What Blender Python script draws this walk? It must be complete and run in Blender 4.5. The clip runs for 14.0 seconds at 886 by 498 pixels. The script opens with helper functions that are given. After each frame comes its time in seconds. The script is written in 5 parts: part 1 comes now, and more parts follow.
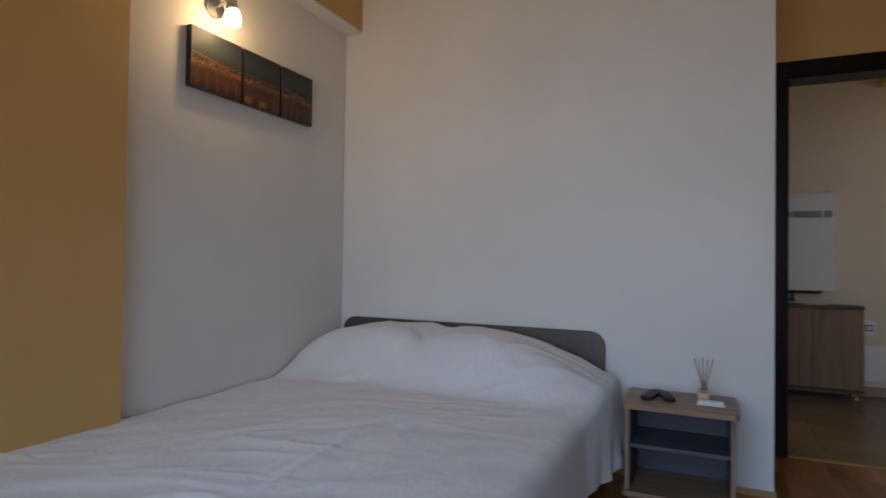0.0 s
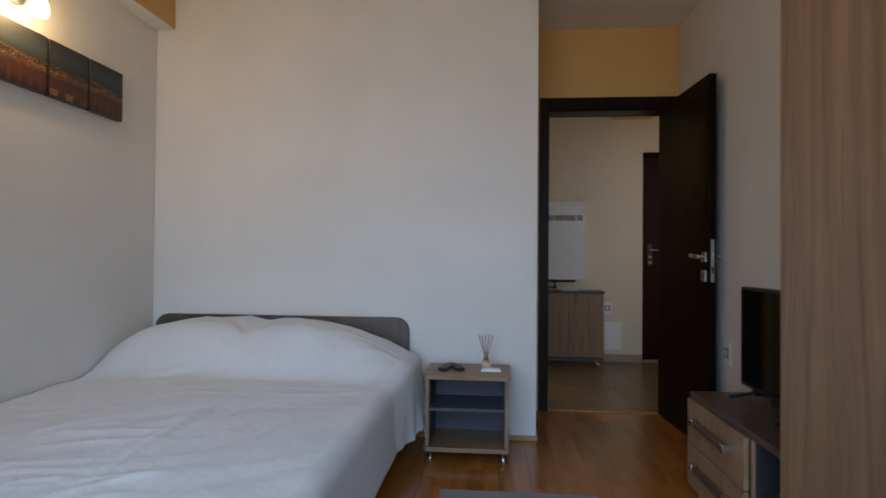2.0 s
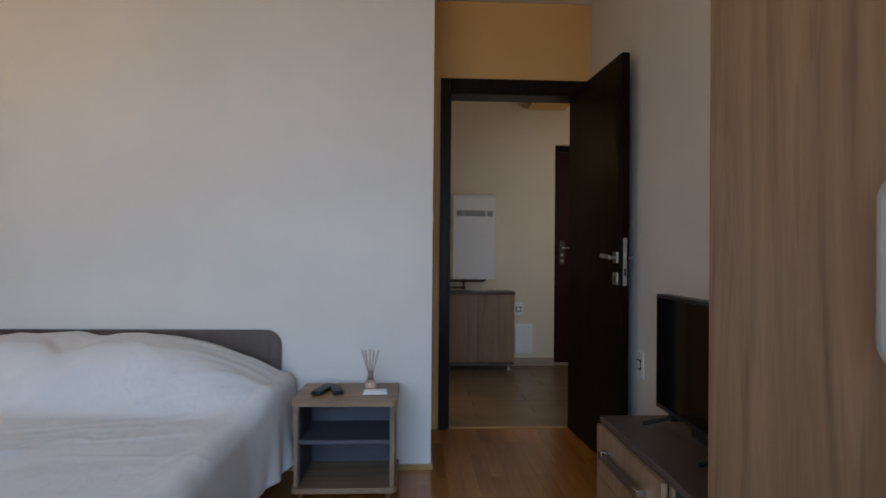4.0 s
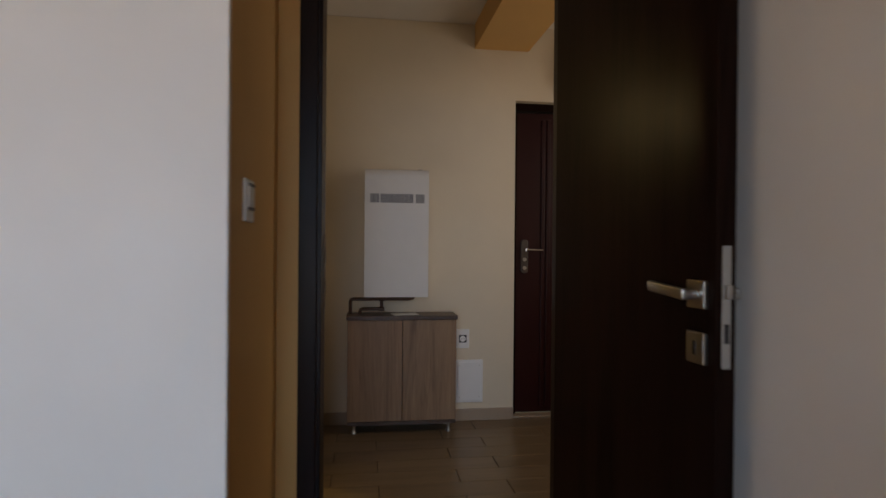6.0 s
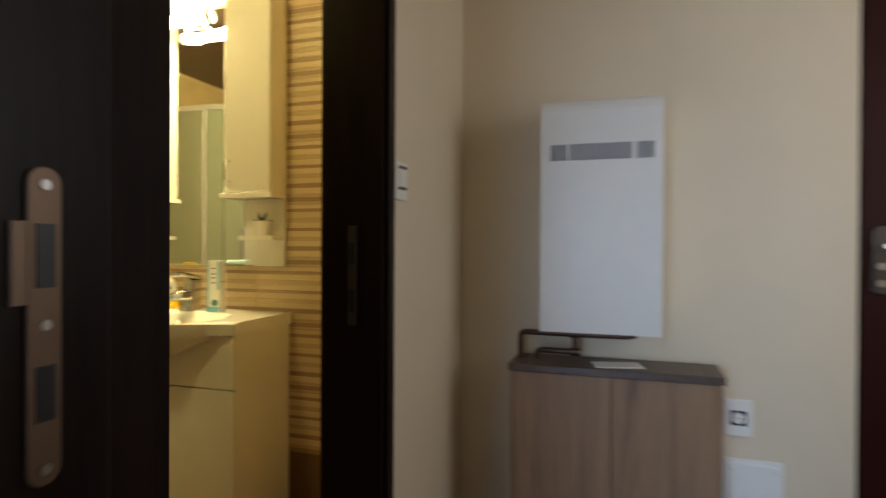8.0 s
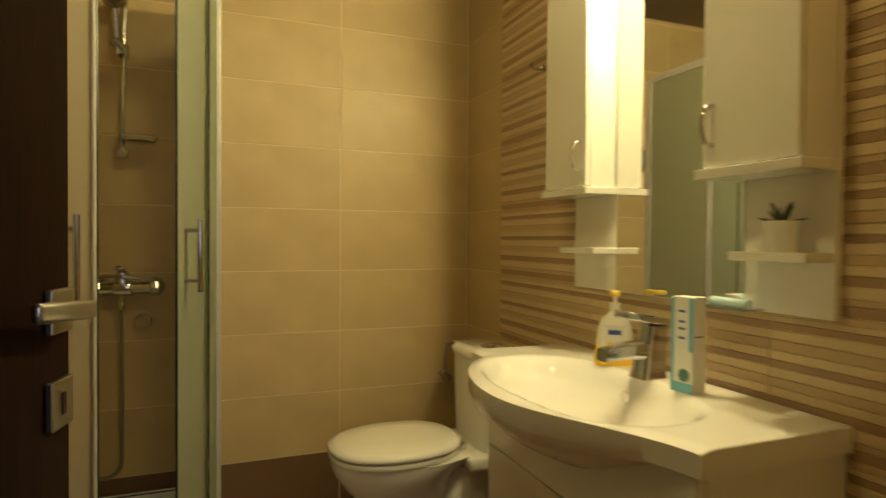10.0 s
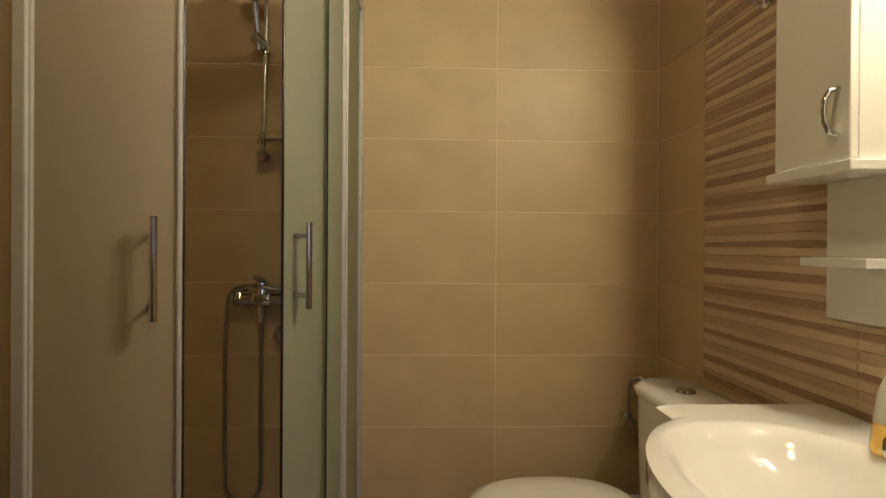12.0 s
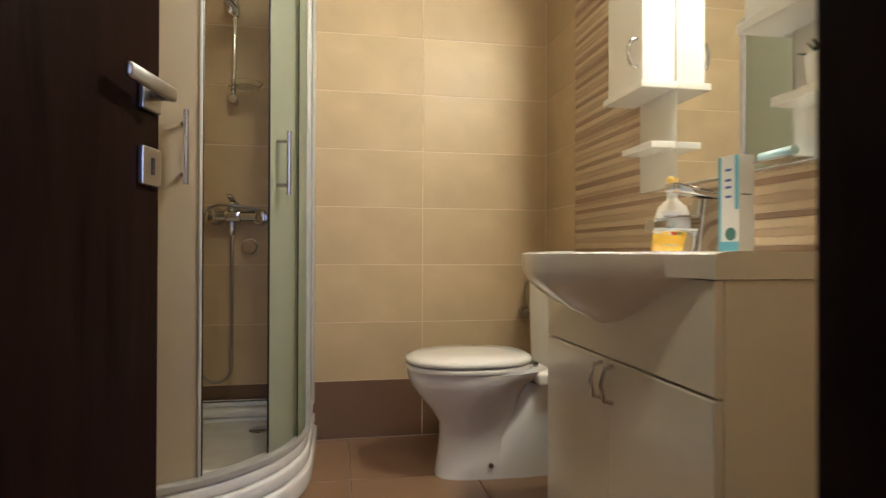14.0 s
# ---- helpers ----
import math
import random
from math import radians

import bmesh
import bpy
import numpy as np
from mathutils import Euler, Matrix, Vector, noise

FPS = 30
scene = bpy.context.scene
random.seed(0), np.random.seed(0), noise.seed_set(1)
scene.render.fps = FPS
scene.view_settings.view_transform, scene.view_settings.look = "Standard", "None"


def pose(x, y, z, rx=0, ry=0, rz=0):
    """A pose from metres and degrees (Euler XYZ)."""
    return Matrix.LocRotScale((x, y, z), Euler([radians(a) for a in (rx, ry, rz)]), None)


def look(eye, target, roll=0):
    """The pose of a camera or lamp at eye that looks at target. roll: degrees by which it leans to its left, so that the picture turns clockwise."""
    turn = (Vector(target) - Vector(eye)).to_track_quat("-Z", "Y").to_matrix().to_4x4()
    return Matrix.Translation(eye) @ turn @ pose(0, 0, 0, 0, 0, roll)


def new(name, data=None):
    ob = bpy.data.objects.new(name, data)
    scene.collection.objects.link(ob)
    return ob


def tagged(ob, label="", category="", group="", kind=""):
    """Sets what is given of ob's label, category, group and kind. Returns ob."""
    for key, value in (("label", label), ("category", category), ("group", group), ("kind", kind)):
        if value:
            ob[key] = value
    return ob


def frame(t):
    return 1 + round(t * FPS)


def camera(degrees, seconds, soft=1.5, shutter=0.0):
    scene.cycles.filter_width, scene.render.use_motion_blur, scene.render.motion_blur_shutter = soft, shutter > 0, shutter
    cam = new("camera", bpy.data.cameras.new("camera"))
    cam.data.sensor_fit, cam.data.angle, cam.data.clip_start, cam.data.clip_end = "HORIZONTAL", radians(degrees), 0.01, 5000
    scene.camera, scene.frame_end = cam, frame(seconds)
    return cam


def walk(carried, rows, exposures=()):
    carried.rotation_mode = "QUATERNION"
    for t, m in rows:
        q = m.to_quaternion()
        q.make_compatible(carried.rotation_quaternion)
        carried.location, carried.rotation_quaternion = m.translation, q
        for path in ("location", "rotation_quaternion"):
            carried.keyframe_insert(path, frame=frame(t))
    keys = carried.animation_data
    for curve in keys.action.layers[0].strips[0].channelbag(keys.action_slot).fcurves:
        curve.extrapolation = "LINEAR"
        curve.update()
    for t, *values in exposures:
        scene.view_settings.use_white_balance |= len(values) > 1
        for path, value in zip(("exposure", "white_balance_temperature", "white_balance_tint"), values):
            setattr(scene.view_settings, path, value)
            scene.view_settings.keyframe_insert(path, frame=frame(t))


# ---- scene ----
cam = camera(75.3, 14.0, shutter=0.5)
PATH = [
    (0, (1.935, -2.834, 1.0), (1.106, -1.014, 1.035), 0.8),
    (0.5, (1.911, -2.995, 1.019), (1.29, -1.094, 1.052), 0.7),
    (1, (1.911, -3.109, 1.024), (1.447, -1.164, 1.057), 0.7),
    (1.5, (1.952, -3.185, 1.013), (1.603, -1.216, 1.044), 0.7),
    (2, (1.969, -3.195, 1.004), (1.795, -1.202, 1.031), 0.5),
    (2.5, (1.96, -3.176, 1.004), (1.863, -1.178, 1.029), 0.5),
    (3, (1.977, -3.132, 1.001), (1.902, -1.133, 1.025), 0.6),
    (3.5, (2.057, -2.952, 1.014), (2.065, -0.952, 1.03), 0.5),
    (4, (2.13, -2.736, 1.029), (2.225, -0.739, 1.043), 0.5),
    (4.2, (2.163, -2.614, 1.022), (2.295, -0.619, 1.034), 0.5),
    (6.3, (2.518, -0.811, 1.103), (2.793, 1.17, 1.095), 0.5),
    (6.5, (2.565, -0.644, 1.099), (2.823, 1.34, 1.094), 0.5),
    (7, (2.653, -0.275, 1.091), (2.794, 1.72, 1.086), 0.5),
    (7.5, (2.705, 0.064, 1.092), (2.657, 2.063, 1.079), 0.3),
    (8, (2.736, 0.416, 1.08), (2.117, 2.318, 1.067), 0.3),
    (8.5, (2.622, 0.752, 1.09), (1.555, 2.444, 1.065), 0.6),
    (9, (2.473, 1.052, 1.112), (1.024, 2.430, 1.082), 0.3),
    (9.2, (2.412, 1.135, 1.122), (0.845, 2.379, 1.086), 0.3),
    (11.3, (1.757, 1.563, 1.14), (-0.238, 1.706, 1.127), 0.3),
    (11.5, (1.744, 1.576, 1.142), (-0.253, 1.675, 1.128), 0.2),
    (12, (1.745, 1.586, 1.128), (-0.253, 1.658, 1.121), 0.4),
    (12.5, (1.799, 1.586, 1.030), (-0.199, 1.673, 1.030), 0.2),
    (13, (1.911, 1.591, 0.896), (-0.084, 1.719, 0.906), 0.3),
    (13.5, (2.074, 1.551, 0.827), (0.086, 1.762, 0.839), 0.3),
    (14, (2.263, 1.483, 0.806), (0.294, 1.837, 0.818), 0.2),
]
# the clip's camera opens up on its way into the darker hall and later takes the warm lamp light for white
EXPOSURES = [
    (0.0, -0.55, 6500, 15),
    (1.0, -0.32, 6500, 14),
    (1.5, -0.24, 6500, 13),
    (3.0, -0.14, 6500, 12),
    (4.2, -0.14, 6500, 12),
    (6.3, 0.22, 7100, 17),
    (7.5, 0.93, 6500, 12),
    (8.0, 0.98, 6000, 8),
    (8.5, 0.92, 6100, 6),
    (9.2, 0.65, 6050, 0),
    (11.3, -0.10, 5450, 31),
    (12.5, 0.23, 4720, 30),
    (13.5, 0.52, 4620, 32),
    (14.0, 0.94, 4420, 32),
]
walk(cam, [(t, look(eye, target, roll)) for t, eye, target, roll in PATH], EXPOSURES)

# ---- light ----
world = bpy.data.worlds.new("world")
scene.world = world
world.use_nodes = True
wn = world.node_tree
sky = wn.nodes.new("ShaderNodeTexSky")
sky.sky_type = "NISHITA"
sky.sun_disc = False
sky.sun_elevation, sky.sun_rotation = radians(48), radians(-30)
wn.links.new(sky.outputs[0], wn.nodes["Background"].inputs[0])
wn.nodes["Background"].inputs[1].default_value = 0.08

sun = new("sun", bpy.data.lights.new("sun", "SUN"))
sun.data.energy, sun.data.angle, sun.data.color = 2.0, radians(0.6), (1.0, 0.94, 0.85)
sun.matrix_world = look((-3, 9, 12), (0, 0, 0))


def area_light(name, at, to, sx, sy, watts, colour):
    ob = new(name, bpy.data.lights.new(name, "AREA"))
    ob.data.shape, ob.data.size, ob.data.size_y = "RECTANGLE", sx, sy
    ob.data.energy, ob.data.color = watts, colour
    ob.matrix_world = look(at, to)
    return ob


def point_light(name, at, watts, colour, radius):
    ob = new(name, bpy.data.lights.new(name, "POINT"))
    ob.data.energy, ob.data.color, ob.data.shadow_soft_size = watts, colour, radius
    ob.location = at
    return ob


day = area_light("window_daylight", (1.5, -3.93, 1.25), (1.65, 0, -0.9), 2.2, 2.0, 27, (0.335, 0.62, 0.99))
day.data.spread = radians(100)
# sunlit ground outside throws a warmer light upwards
ground_day = area_light("window_groundlight", (1.5, -3.92, 1.0), (1.9, 0, 2.9), 2.2, 1.4, 10.0, (1.0, 0.755, 0.46))
ground_day.data.spread = radians(110)
# added fill from the hall's unseen right end, brightens walls and boiler
hall_fill = area_light("hall_window_daylight", (4.44, 1.6, 1.55), (2.2, 1.75, 1.2), 1.0, 1.1, 5.2, (1.0, 0.905, 0.81))
point_light("sconce_bulb", (0.13, -1.01, 2.015), 4.3, (1.0, 0.66, 0.30), 0.03)
for bulb_x in (0.92, 1.09):
    point_light("mirror_bulb", (bulb_x, 2.308, 1.985), 20.0, (1.0, 0.785, 0.31), 0.030)
point_light("bath_ceiling_bulb", (1.25, 1.45, 2.20), 11.0, (1.0, 0.79, 0.28), 0.08)


# ---- materials ----
def material(name):
    m = bpy.data.materials.new(name)
    m.use_nodes = True
    return m, m.node_tree.nodes, m.node_tree.links, m.node_tree.nodes["Principled BSDF"]


def coords(n, l, scale=(1, 1, 1), kind="Object"):
    tc, mp = n.new("ShaderNodeTexCoord"), n.new("ShaderNodeMapping")
    mp.inputs["Scale"].default_value = scale
    l.new(tc.outputs[kind], mp.inputs["Vector"])
    return mp.outputs["Vector"]


def noise_tex(n, l, vec, scale, detail=6.0, rough=0.55, dist=0.0):
    t = n.new("ShaderNodeTexNoise")
    t.inputs["Scale"].default_value, t.inputs["Detail"].default_value = scale, detail
    t.inputs["Roughness"].default_value, t.inputs["Distortion"].default_value = rough, dist
    l.new(vec, t.inputs["Vector"])
    return t.outputs["Fac"]


def ramp(n, l, fac, stops):
    r = n.new("ShaderNodeValToRGB")
    els = r.color_ramp.elements
    while len(els) < len(stops):
        els.new(0.5)
    for e, (p, c) in zip(els, stops):
        e.position, e.color = p, (*c, 1)
    l.new(fac, r.inputs["Fac"])
    return r.outputs["Color"]


def bump(n, l, p, fac, strength, dist=0.01):
    b = n.new("ShaderNodeBump")
    b.inputs["Strength"].default_value, b.inputs["Distance"].default_value = strength, dist
    l.new(fac, b.inputs["Height"])
    l.new(b.outputs["Normal"], p.inputs["Normal"])


def tone(c, k):
    return tuple(min(1.0, v * k) for v in c)


def paint(name, c, rough=0.6, grain=90, strength=0.12, spread=0.05):
    m, n, l, p = material(name)
    v = coords(n, l)
    big = noise_tex(n, l, v, 1.6, 5)
    l.new(ramp(n, l, big, [(0.3, tone(c, 1 - spread)), (0.7, tone(c, 1 + spread))]), p.inputs["Base Color"])
    p.inputs["Roughness"].default_value = rough
    bump(n, l, p, noise_tex(n, l, v, grain, 3), strength, 0.004)
    return m


def plain(name, c, rough=0.5, metal=0.0, spread=0.06, scale=14.0, coat=0.0, spec=0.5):
    m, n, l, p = material(name)
    v = coords(n, l)
    f = noise_tex(n, l, v, scale, 5)
    l.new(ramp(n, l, f, [(0.3, tone(c, 1 - spread)), (0.7, tone(c, 1 + spread))]), p.inputs["Base Color"])
    r = n.new("ShaderNodeMapRange")
    r.inputs["To Min"].default_value, r.inputs["To Max"].default_value = rough * 0.85, min(1, rough * 1.15)
    l.new(f, r.inputs["Value"])
    l.new(r.outputs[0], p.inputs["Roughness"])
    p.inputs["Metallic"].default_value = metal
    p.inputs["Specular IOR Level"].default_value = spec
    p.inputs["Coat Weight"].default_value = coat
    return m


def wood(name, dark, light, axis="z", rough=0.42, fine=1.0, vary=0.0, coat=0.0, spec=0.5):
    """Wood whose grain runs along one axis of the object."""
    m, n, l, p = material(name)
    s = {"x": (0.9, 11, 11), "y": (11, 0.9, 11), "z": (11, 11, 0.9)}[axis]
    tc, mp = n.new("ShaderNodeTexCoord"), n.new("ShaderNodeMapping")
    mp.inputs["Scale"].default_value = s
    info = n.new("ShaderNodeObjectInfo")
    add = n.new("ShaderNodeVectorMath")
    add.operation = "MULTIPLY_ADD"
    add.inputs[1].default_value = (7.3, 5.1, 3.7)
    l.new(info.outputs["Random"], add.inputs[0])
    l.new(tc.outputs["Object"], add.inputs[2])
    l.new(add.outputs[0], mp.inputs["Vector"])
    v = mp.outputs["Vector"]
    a = noise_tex(n, l, v, 0.9 * fine, 8, 0.6, 1.5)
    b = noise_tex(n, l, v, 9.0 * fine, 5, 0.6, 0.2)
    mix = n.new("ShaderNodeMix")
    mix.inputs["Factor"].default_value = 0.22
    l.new(a, mix.inputs["A"])
    l.new(b, mix.inputs["B"])
    mid = tuple((x + y) / 2 for x, y in zip(dark, light))
    col = ramp(n, l, mix.outputs["Result"], [(0.33, dark), (0.47, mid), (0.66, light)])
    fleck = ramp(n, l, noise_tex(n, l, v, 1.7 * fine, 3, 0.45, 2.2), [(0.64, (1, 1, 1)), (0.70, (0.62, 0.58, 0.55))])
    dots = n.new("ShaderNodeMix")
    dots.data_type, dots.blend_type = "RGBA", "MULTIPLY"
    dots.inputs[0].default_value = 0.4
    l.new(col, dots.inputs[6])
    l.new(fleck, dots.inputs[7])
    col = dots.outputs[2]
    hs = n.new("ShaderNodeHueSaturation")
    mr = n.new("ShaderNodeMapRange")
    mr.inputs["To Min"].default_value, mr.inputs["To Max"].default_value = 1 - vary, 1 + vary
    l.new(info.outputs["Random"], mr.inputs["Value"])
    l.new(mr.outputs[0], hs.inputs["Value"])
    l.new(col, hs.inputs["Color"])
    l.new(hs.outputs[0], p.inputs["Base Color"])
    p.inputs["Roughness"].default_value = rough
    p.inputs["Coat Weight"].default_value = coat
    p.inputs["Coat Roughness"].default_value = 0.18
    p.inputs["Specular IOR Level"].default_value = spec
    bump(n, l, p, b, 0.08, 0.003)
    return m


def tile_mat(name, c, rough=0.35, spread=0.065, vary=0.03):
    m, n, l, p = material(name)
    v = coords(n, l, kind="Object")
    info = n.new("ShaderNodeObjectInfo")
    f = noise_tex(n, l, v, 4, 7, 0.5, 0.4)
    col = ramp(n, l, f, [(0.3, tone(c, 1 - spread)), (0.7, tone(c, 1 + spread))])
    hs, mr = n.new("ShaderNodeHueSaturation"), n.new("ShaderNodeMapRange")
    mr.inputs["To Min"].default_value, mr.inputs["To Max"].default_value = 1 - vary, 1 + vary
    l.new(info.outputs["Random"], mr.inputs["Value"])
    l.new(mr.outputs[0], hs.inputs["Value"])
    l.new(col, hs.inputs["Color"])
    l.new(hs.outputs[0], p.inputs["Base Color"])
    p.inputs["Roughness"].default_value = rough
    bump(n, l, p, noise_tex(n, l, v, 40, 4), 0.05, 0.003)
    return m


def glass_mat(name, c, rough):
    m, n, l, p = material(name)
    p.inputs["Base Color"].default_value = (*c, 1)
    p.inputs["Transmission Weight"].default_value = 1
    p.inputs["Roughness"].default_value = rough
    p.inputs["IOR"].default_value = 1.45
    return m


def frosted_mat(name, c):
    m, n, l, p = material(name)
    p.inputs["Base Color"].default_value = (*c, 1)
    p.inputs["Roughness"].default_value = 0.30
    p.inputs["IOR"].default_value = 1.45
    tr = n.new("ShaderNodeBsdfTranslucent")
    tr.inputs["Color"].default_value = (*c, 1)
    gl = n.new("ShaderNodeBsdfRefraction")
    gl.inputs["Color"].default_value = (*c, 1)
    gl.inputs["Roughness"].default_value, gl.inputs["IOR"].default_value = 0.35, 1.05
    m1, m2 = n.new("ShaderNodeMixShader"), n.new("ShaderNodeMixShader")
    m1.inputs[0].default_value, m2.inputs[0].default_value = 0.55, 0.72
    l.new(tr.outputs[0], m1.inputs[1])
    l.new(gl.outputs[0], m1.inputs[2])
    l.new(p.outputs[0], m2.inputs[1])
    l.new(m1.outputs[0], m2.inputs[2])
    l.new(m2.outputs[0], n["Material Output"].inputs["Surface"])
    return m


def glow_mat(name, c, strength):
    m, n, l, p = material(name)
    p.inputs["Base Color"].default_value = (0.9, 0.88, 0.84, 1)
    p.inputs["Emission Color"].default_value = (*c, 1)
    p.inputs["Emission Strength"].default_value = strength
    return m


def fabric(name, c):
    m, n, l, p = material(name)
    v = coords(n, l)
    f = noise_tex(n, l, v, 5, 6)
    l.new(ramp(n, l, f, [(0.3, tone(c, 0.95)), (0.7, tone(c, 1.04))]), p.inputs["Base Color"])
    p.inputs["Roughness"].default_value = 0.9
    p.inputs["Sheen Weight"].default_value = 0.25
    w = noise_tex(n, l, v, 420, 2)
    big = noise_tex(n, l, coords(n, l, (9, 7, 6)), 2.2, 7, 0.6, 1.2)
    mix = n.new("ShaderNodeMix")
    mix.inputs["Factor"].default_value = 0.8
    l.new(w, mix.inputs["A"])
    l.new(big, mix.inputs["B"])
    bump(n, l, p, mix.outputs["Result"], 0.42, 0.013)
    return m


WHITE = paint("white_wall_paint", (0.76, 0.73, 0.68))
CREAM = paint("cream_wall_paint", (0.72, 0.63, 0.48))
OCHRE = paint("ochre_wall_paint", (0.66, 0.392, 0.132))
CEIL = paint("ceiling_paint", (0.78, 0.76, 0.73))
DARKCEIL = plain("dark_ceiling_panel", (0.10, 0.065, 0.045), 0.4)
WENGE = wood("dark_wenge_veneer", (0.0064, 0.0030, 0.0022), (0.0175, 0.0086, 0.0063), "z", 0.30, 2.0, spec=0.025)
FRAMEWENGE = wood("dark_wenge_frame_foil", (0.0064, 0.0032, 0.0026), (0.0175, 0.0090, 0.0072), "z", 0.36, 2.0, spec=0.13)
OAK = wood("beige_oak_laminate", (0.18, 0.102, 0.055), (0.365, 0.226, 0.126), "z", 0.45, 1.0)
OAKX = wood("beige_oak_laminate_flat", (0.18, 0.102, 0.055), (0.365, 0.226, 0.126), "x", 0.42, 1.0)
OAKY = wood("beige_oak_laminate_deep", (0.18, 0.102, 0.055), (0.365, 0.226, 0.126), "y", 0.42, 1.0)
DARKOAK = wood("dark_oak_laminate", (0.055, 0.034, 0.026), (0.125, 0.082, 0.062), "y", 0.4, 1.0)
HEADWOOD = wood("grey_brown_headboard_laminate", (0.060, 0.042, 0.036), (0.115, 0.082, 0.070), "z", 0.4, 1.0)
PARQUET = wood("red_oak_parquet", (0.29, 0.092, 0.016), (0.46, 0.168, 0.031), "y", 0.24, 0.6, 0.17, 0.3)
HALLFLOOR = wood("wood_look_floor_tile", (0.115, 0.078, 0.044), (0.20, 0.142, 0.084), "x", 0.3, 1.0, 0.06)
DARKIN = plain("dark_cabinet_lining", (0.03, 0.03, 0.037), 0.6)
GREYIN = plain("grey_cabinet_lining", (0.08, 0.08, 0.10), 0.6)
WHITEGLOSS = plain("white_gloss_lacquer", (0.82, 0.80, 0.74), 0.16, 0, 0.02, 6, 0.4)
CERAMIC = plain("white_ceramic", (0.84, 0.83, 0.80), 0.08, 0, 0.015, 5, 0.5)
PLASTIC = plain("white_plastic", (0.80, 0.80, 0.78), 0.35, 0, 0.012)
ACRYL = plain("white_acrylic", (0.82, 0.82, 0.80), 0.2)
CHROME = plain("chrome", (0.60, 0.60, 0.61), 0.08, 1.0)
STEEL = plain("brushed_steel", (0.48, 0.465, 0.44), 0.32, 1.0)
SATIN = plain("satin_aluminium", (0.40, 0.385, 0.35), 0.45, 0.4)
BRONZE = plain("bronzed_steel", (0.16, 0.105, 0.07), 0.4, 0.7)
DULL = plain("dull_dark_steel", (0.10, 0.085, 0.075), 0.4, 0.8)
ALU = plain("white_aluminium", (0.47, 0.46, 0.44), 0.42, 0.15)
COPPER = plain("tarnished_copper_pipe", (0.10, 0.055, 0.04), 0.4, 0.7)
BLACK = plain("black_plastic", (0.012, 0.012, 0.014), 0.35)
SCREEN = plain("black_tv_screen", (0.004, 0.004, 0.006), 0.08)
STEELDOOR = plain("maroon_steel_door_skin", (0.026, 0.0045, 0.0045), 0.36, 0, 0.12, 3, 0.0, 0.22)
TILE = tile_mat("beige_wall_tile", (0.52, 0.395, 0.205), 0.45, 0.10)
DARKTILE = tile_mat("brown_plinth_tile", (0.150, 0.085, 0.039))
FLOORTILE = tile_mat("brown_floor_tile", (0.25, 0.152, 0.073), 0.3)
GROUT = plain("grout", (0.72, 0.58, 0.38), 0.8)
HGROUT = plain("brown_floor_grout", (0.135, 0.094, 0.058), 0.8)
FGROUT = plain("floor_grout", (0.45, 0.37, 0.28), 0.8)
BANDLIGHT = tile_mat("cream_tile_band", (0.62, 0.49, 0.295), 0.35)
BANDMID = tile_mat("tan_tile_band", (0.49, 0.36, 0.205), 0.4)
BANDDARK = tile_mat("brown_tile_band", (0.335, 0.225, 0.130), 0.42)
BASETILE = tile_mat("beige_skirting_tile", (0.36, 0.275, 0.20), 0.35)
OAKTRIM = wood("light_oak_skirting", (0.36, 0.20, 0.075), (0.52, 0.31, 0.13), "x", 0.4, 1.0)
SHEET = fabric("white_cotton_cover", (0.76, 0.745, 0.735))
RUG = fabric("grey_rug_pile", (0.20, 0.175, 0.165))
MIRROR = plain("mirror_silver", (0.86, 0.87, 0.85), 0.015, 1.0, 0.0)
CLEAR = glass_mat("clear_glass", (0.96, 0.98, 0.97), 0.02)
FROST = frosted_mat("frosted_shower_glass", (0.78, 0.71, 0.57))
EDGEGREEN = frosted_mat("green_edged_glass", (0.72, 0.76, 0.62))
MILKY = frosted_mat("cloudy_bottle_plastic", (0.93, 0.91, 0.84))
HOSE = plain("dull_steel_hose", (0.36, 0.33, 0.29), 0.3, 0.9)
LAMPGLOW = glow_mat("lit_lamp_glass", (1.0, 0.78, 0.45), 8)
MIRRORGLOW = glow_mat("lit_mirror_lamp_glass", (1.0, 0.80, 0.50), 20)


# ---- mesh helpers ----
def part(name, bm, mat, parent=None, label=""):
    me = bpy.data.meshes.new(name)
    bm.to_mesh(me)
    bm.free()
    mats = mat if isinstance(mat, (list, tuple)) else [mat]
    for k in mats:
        me.materials.append(k)
    ob = new(name, me)
    if parent:
        ob.parent = parent
    return tagged(ob, label)


def smooth(ob, angle=40):
    for f in ob.data.polygons:
        f.use_smooth = True
    ob.data.set_sharp_from_angle(angle=radians(angle))
    return ob


def thing(name, label, category, at=(0, 0, 0), rz=0, group="", kind=""):
    ob = new(name)
    ob.empty_display_size = 0.05
    ob.matrix_world = pose(*at, 0, 0, rz)
    return tagged(ob, label, category, group, kind)


def add_box(bm, x0, x1, y0, y1, z0, z1, mat=0):
    vs = [bm.verts.new((x, y, z)) for z in (z0, z1) for y in (y0, y1) for x in (x0, x1)]
    fs = []
    for q in ((0, 2, 3, 1), (4, 5, 7, 6), (0, 1, 5, 4), (2, 6, 7, 3), (0, 4, 6, 2), (1, 3, 7, 5)):
        f = bm.faces.new([vs[i] for i in q])
        f.material_index = mat
        fs.append(f)
    return vs, fs


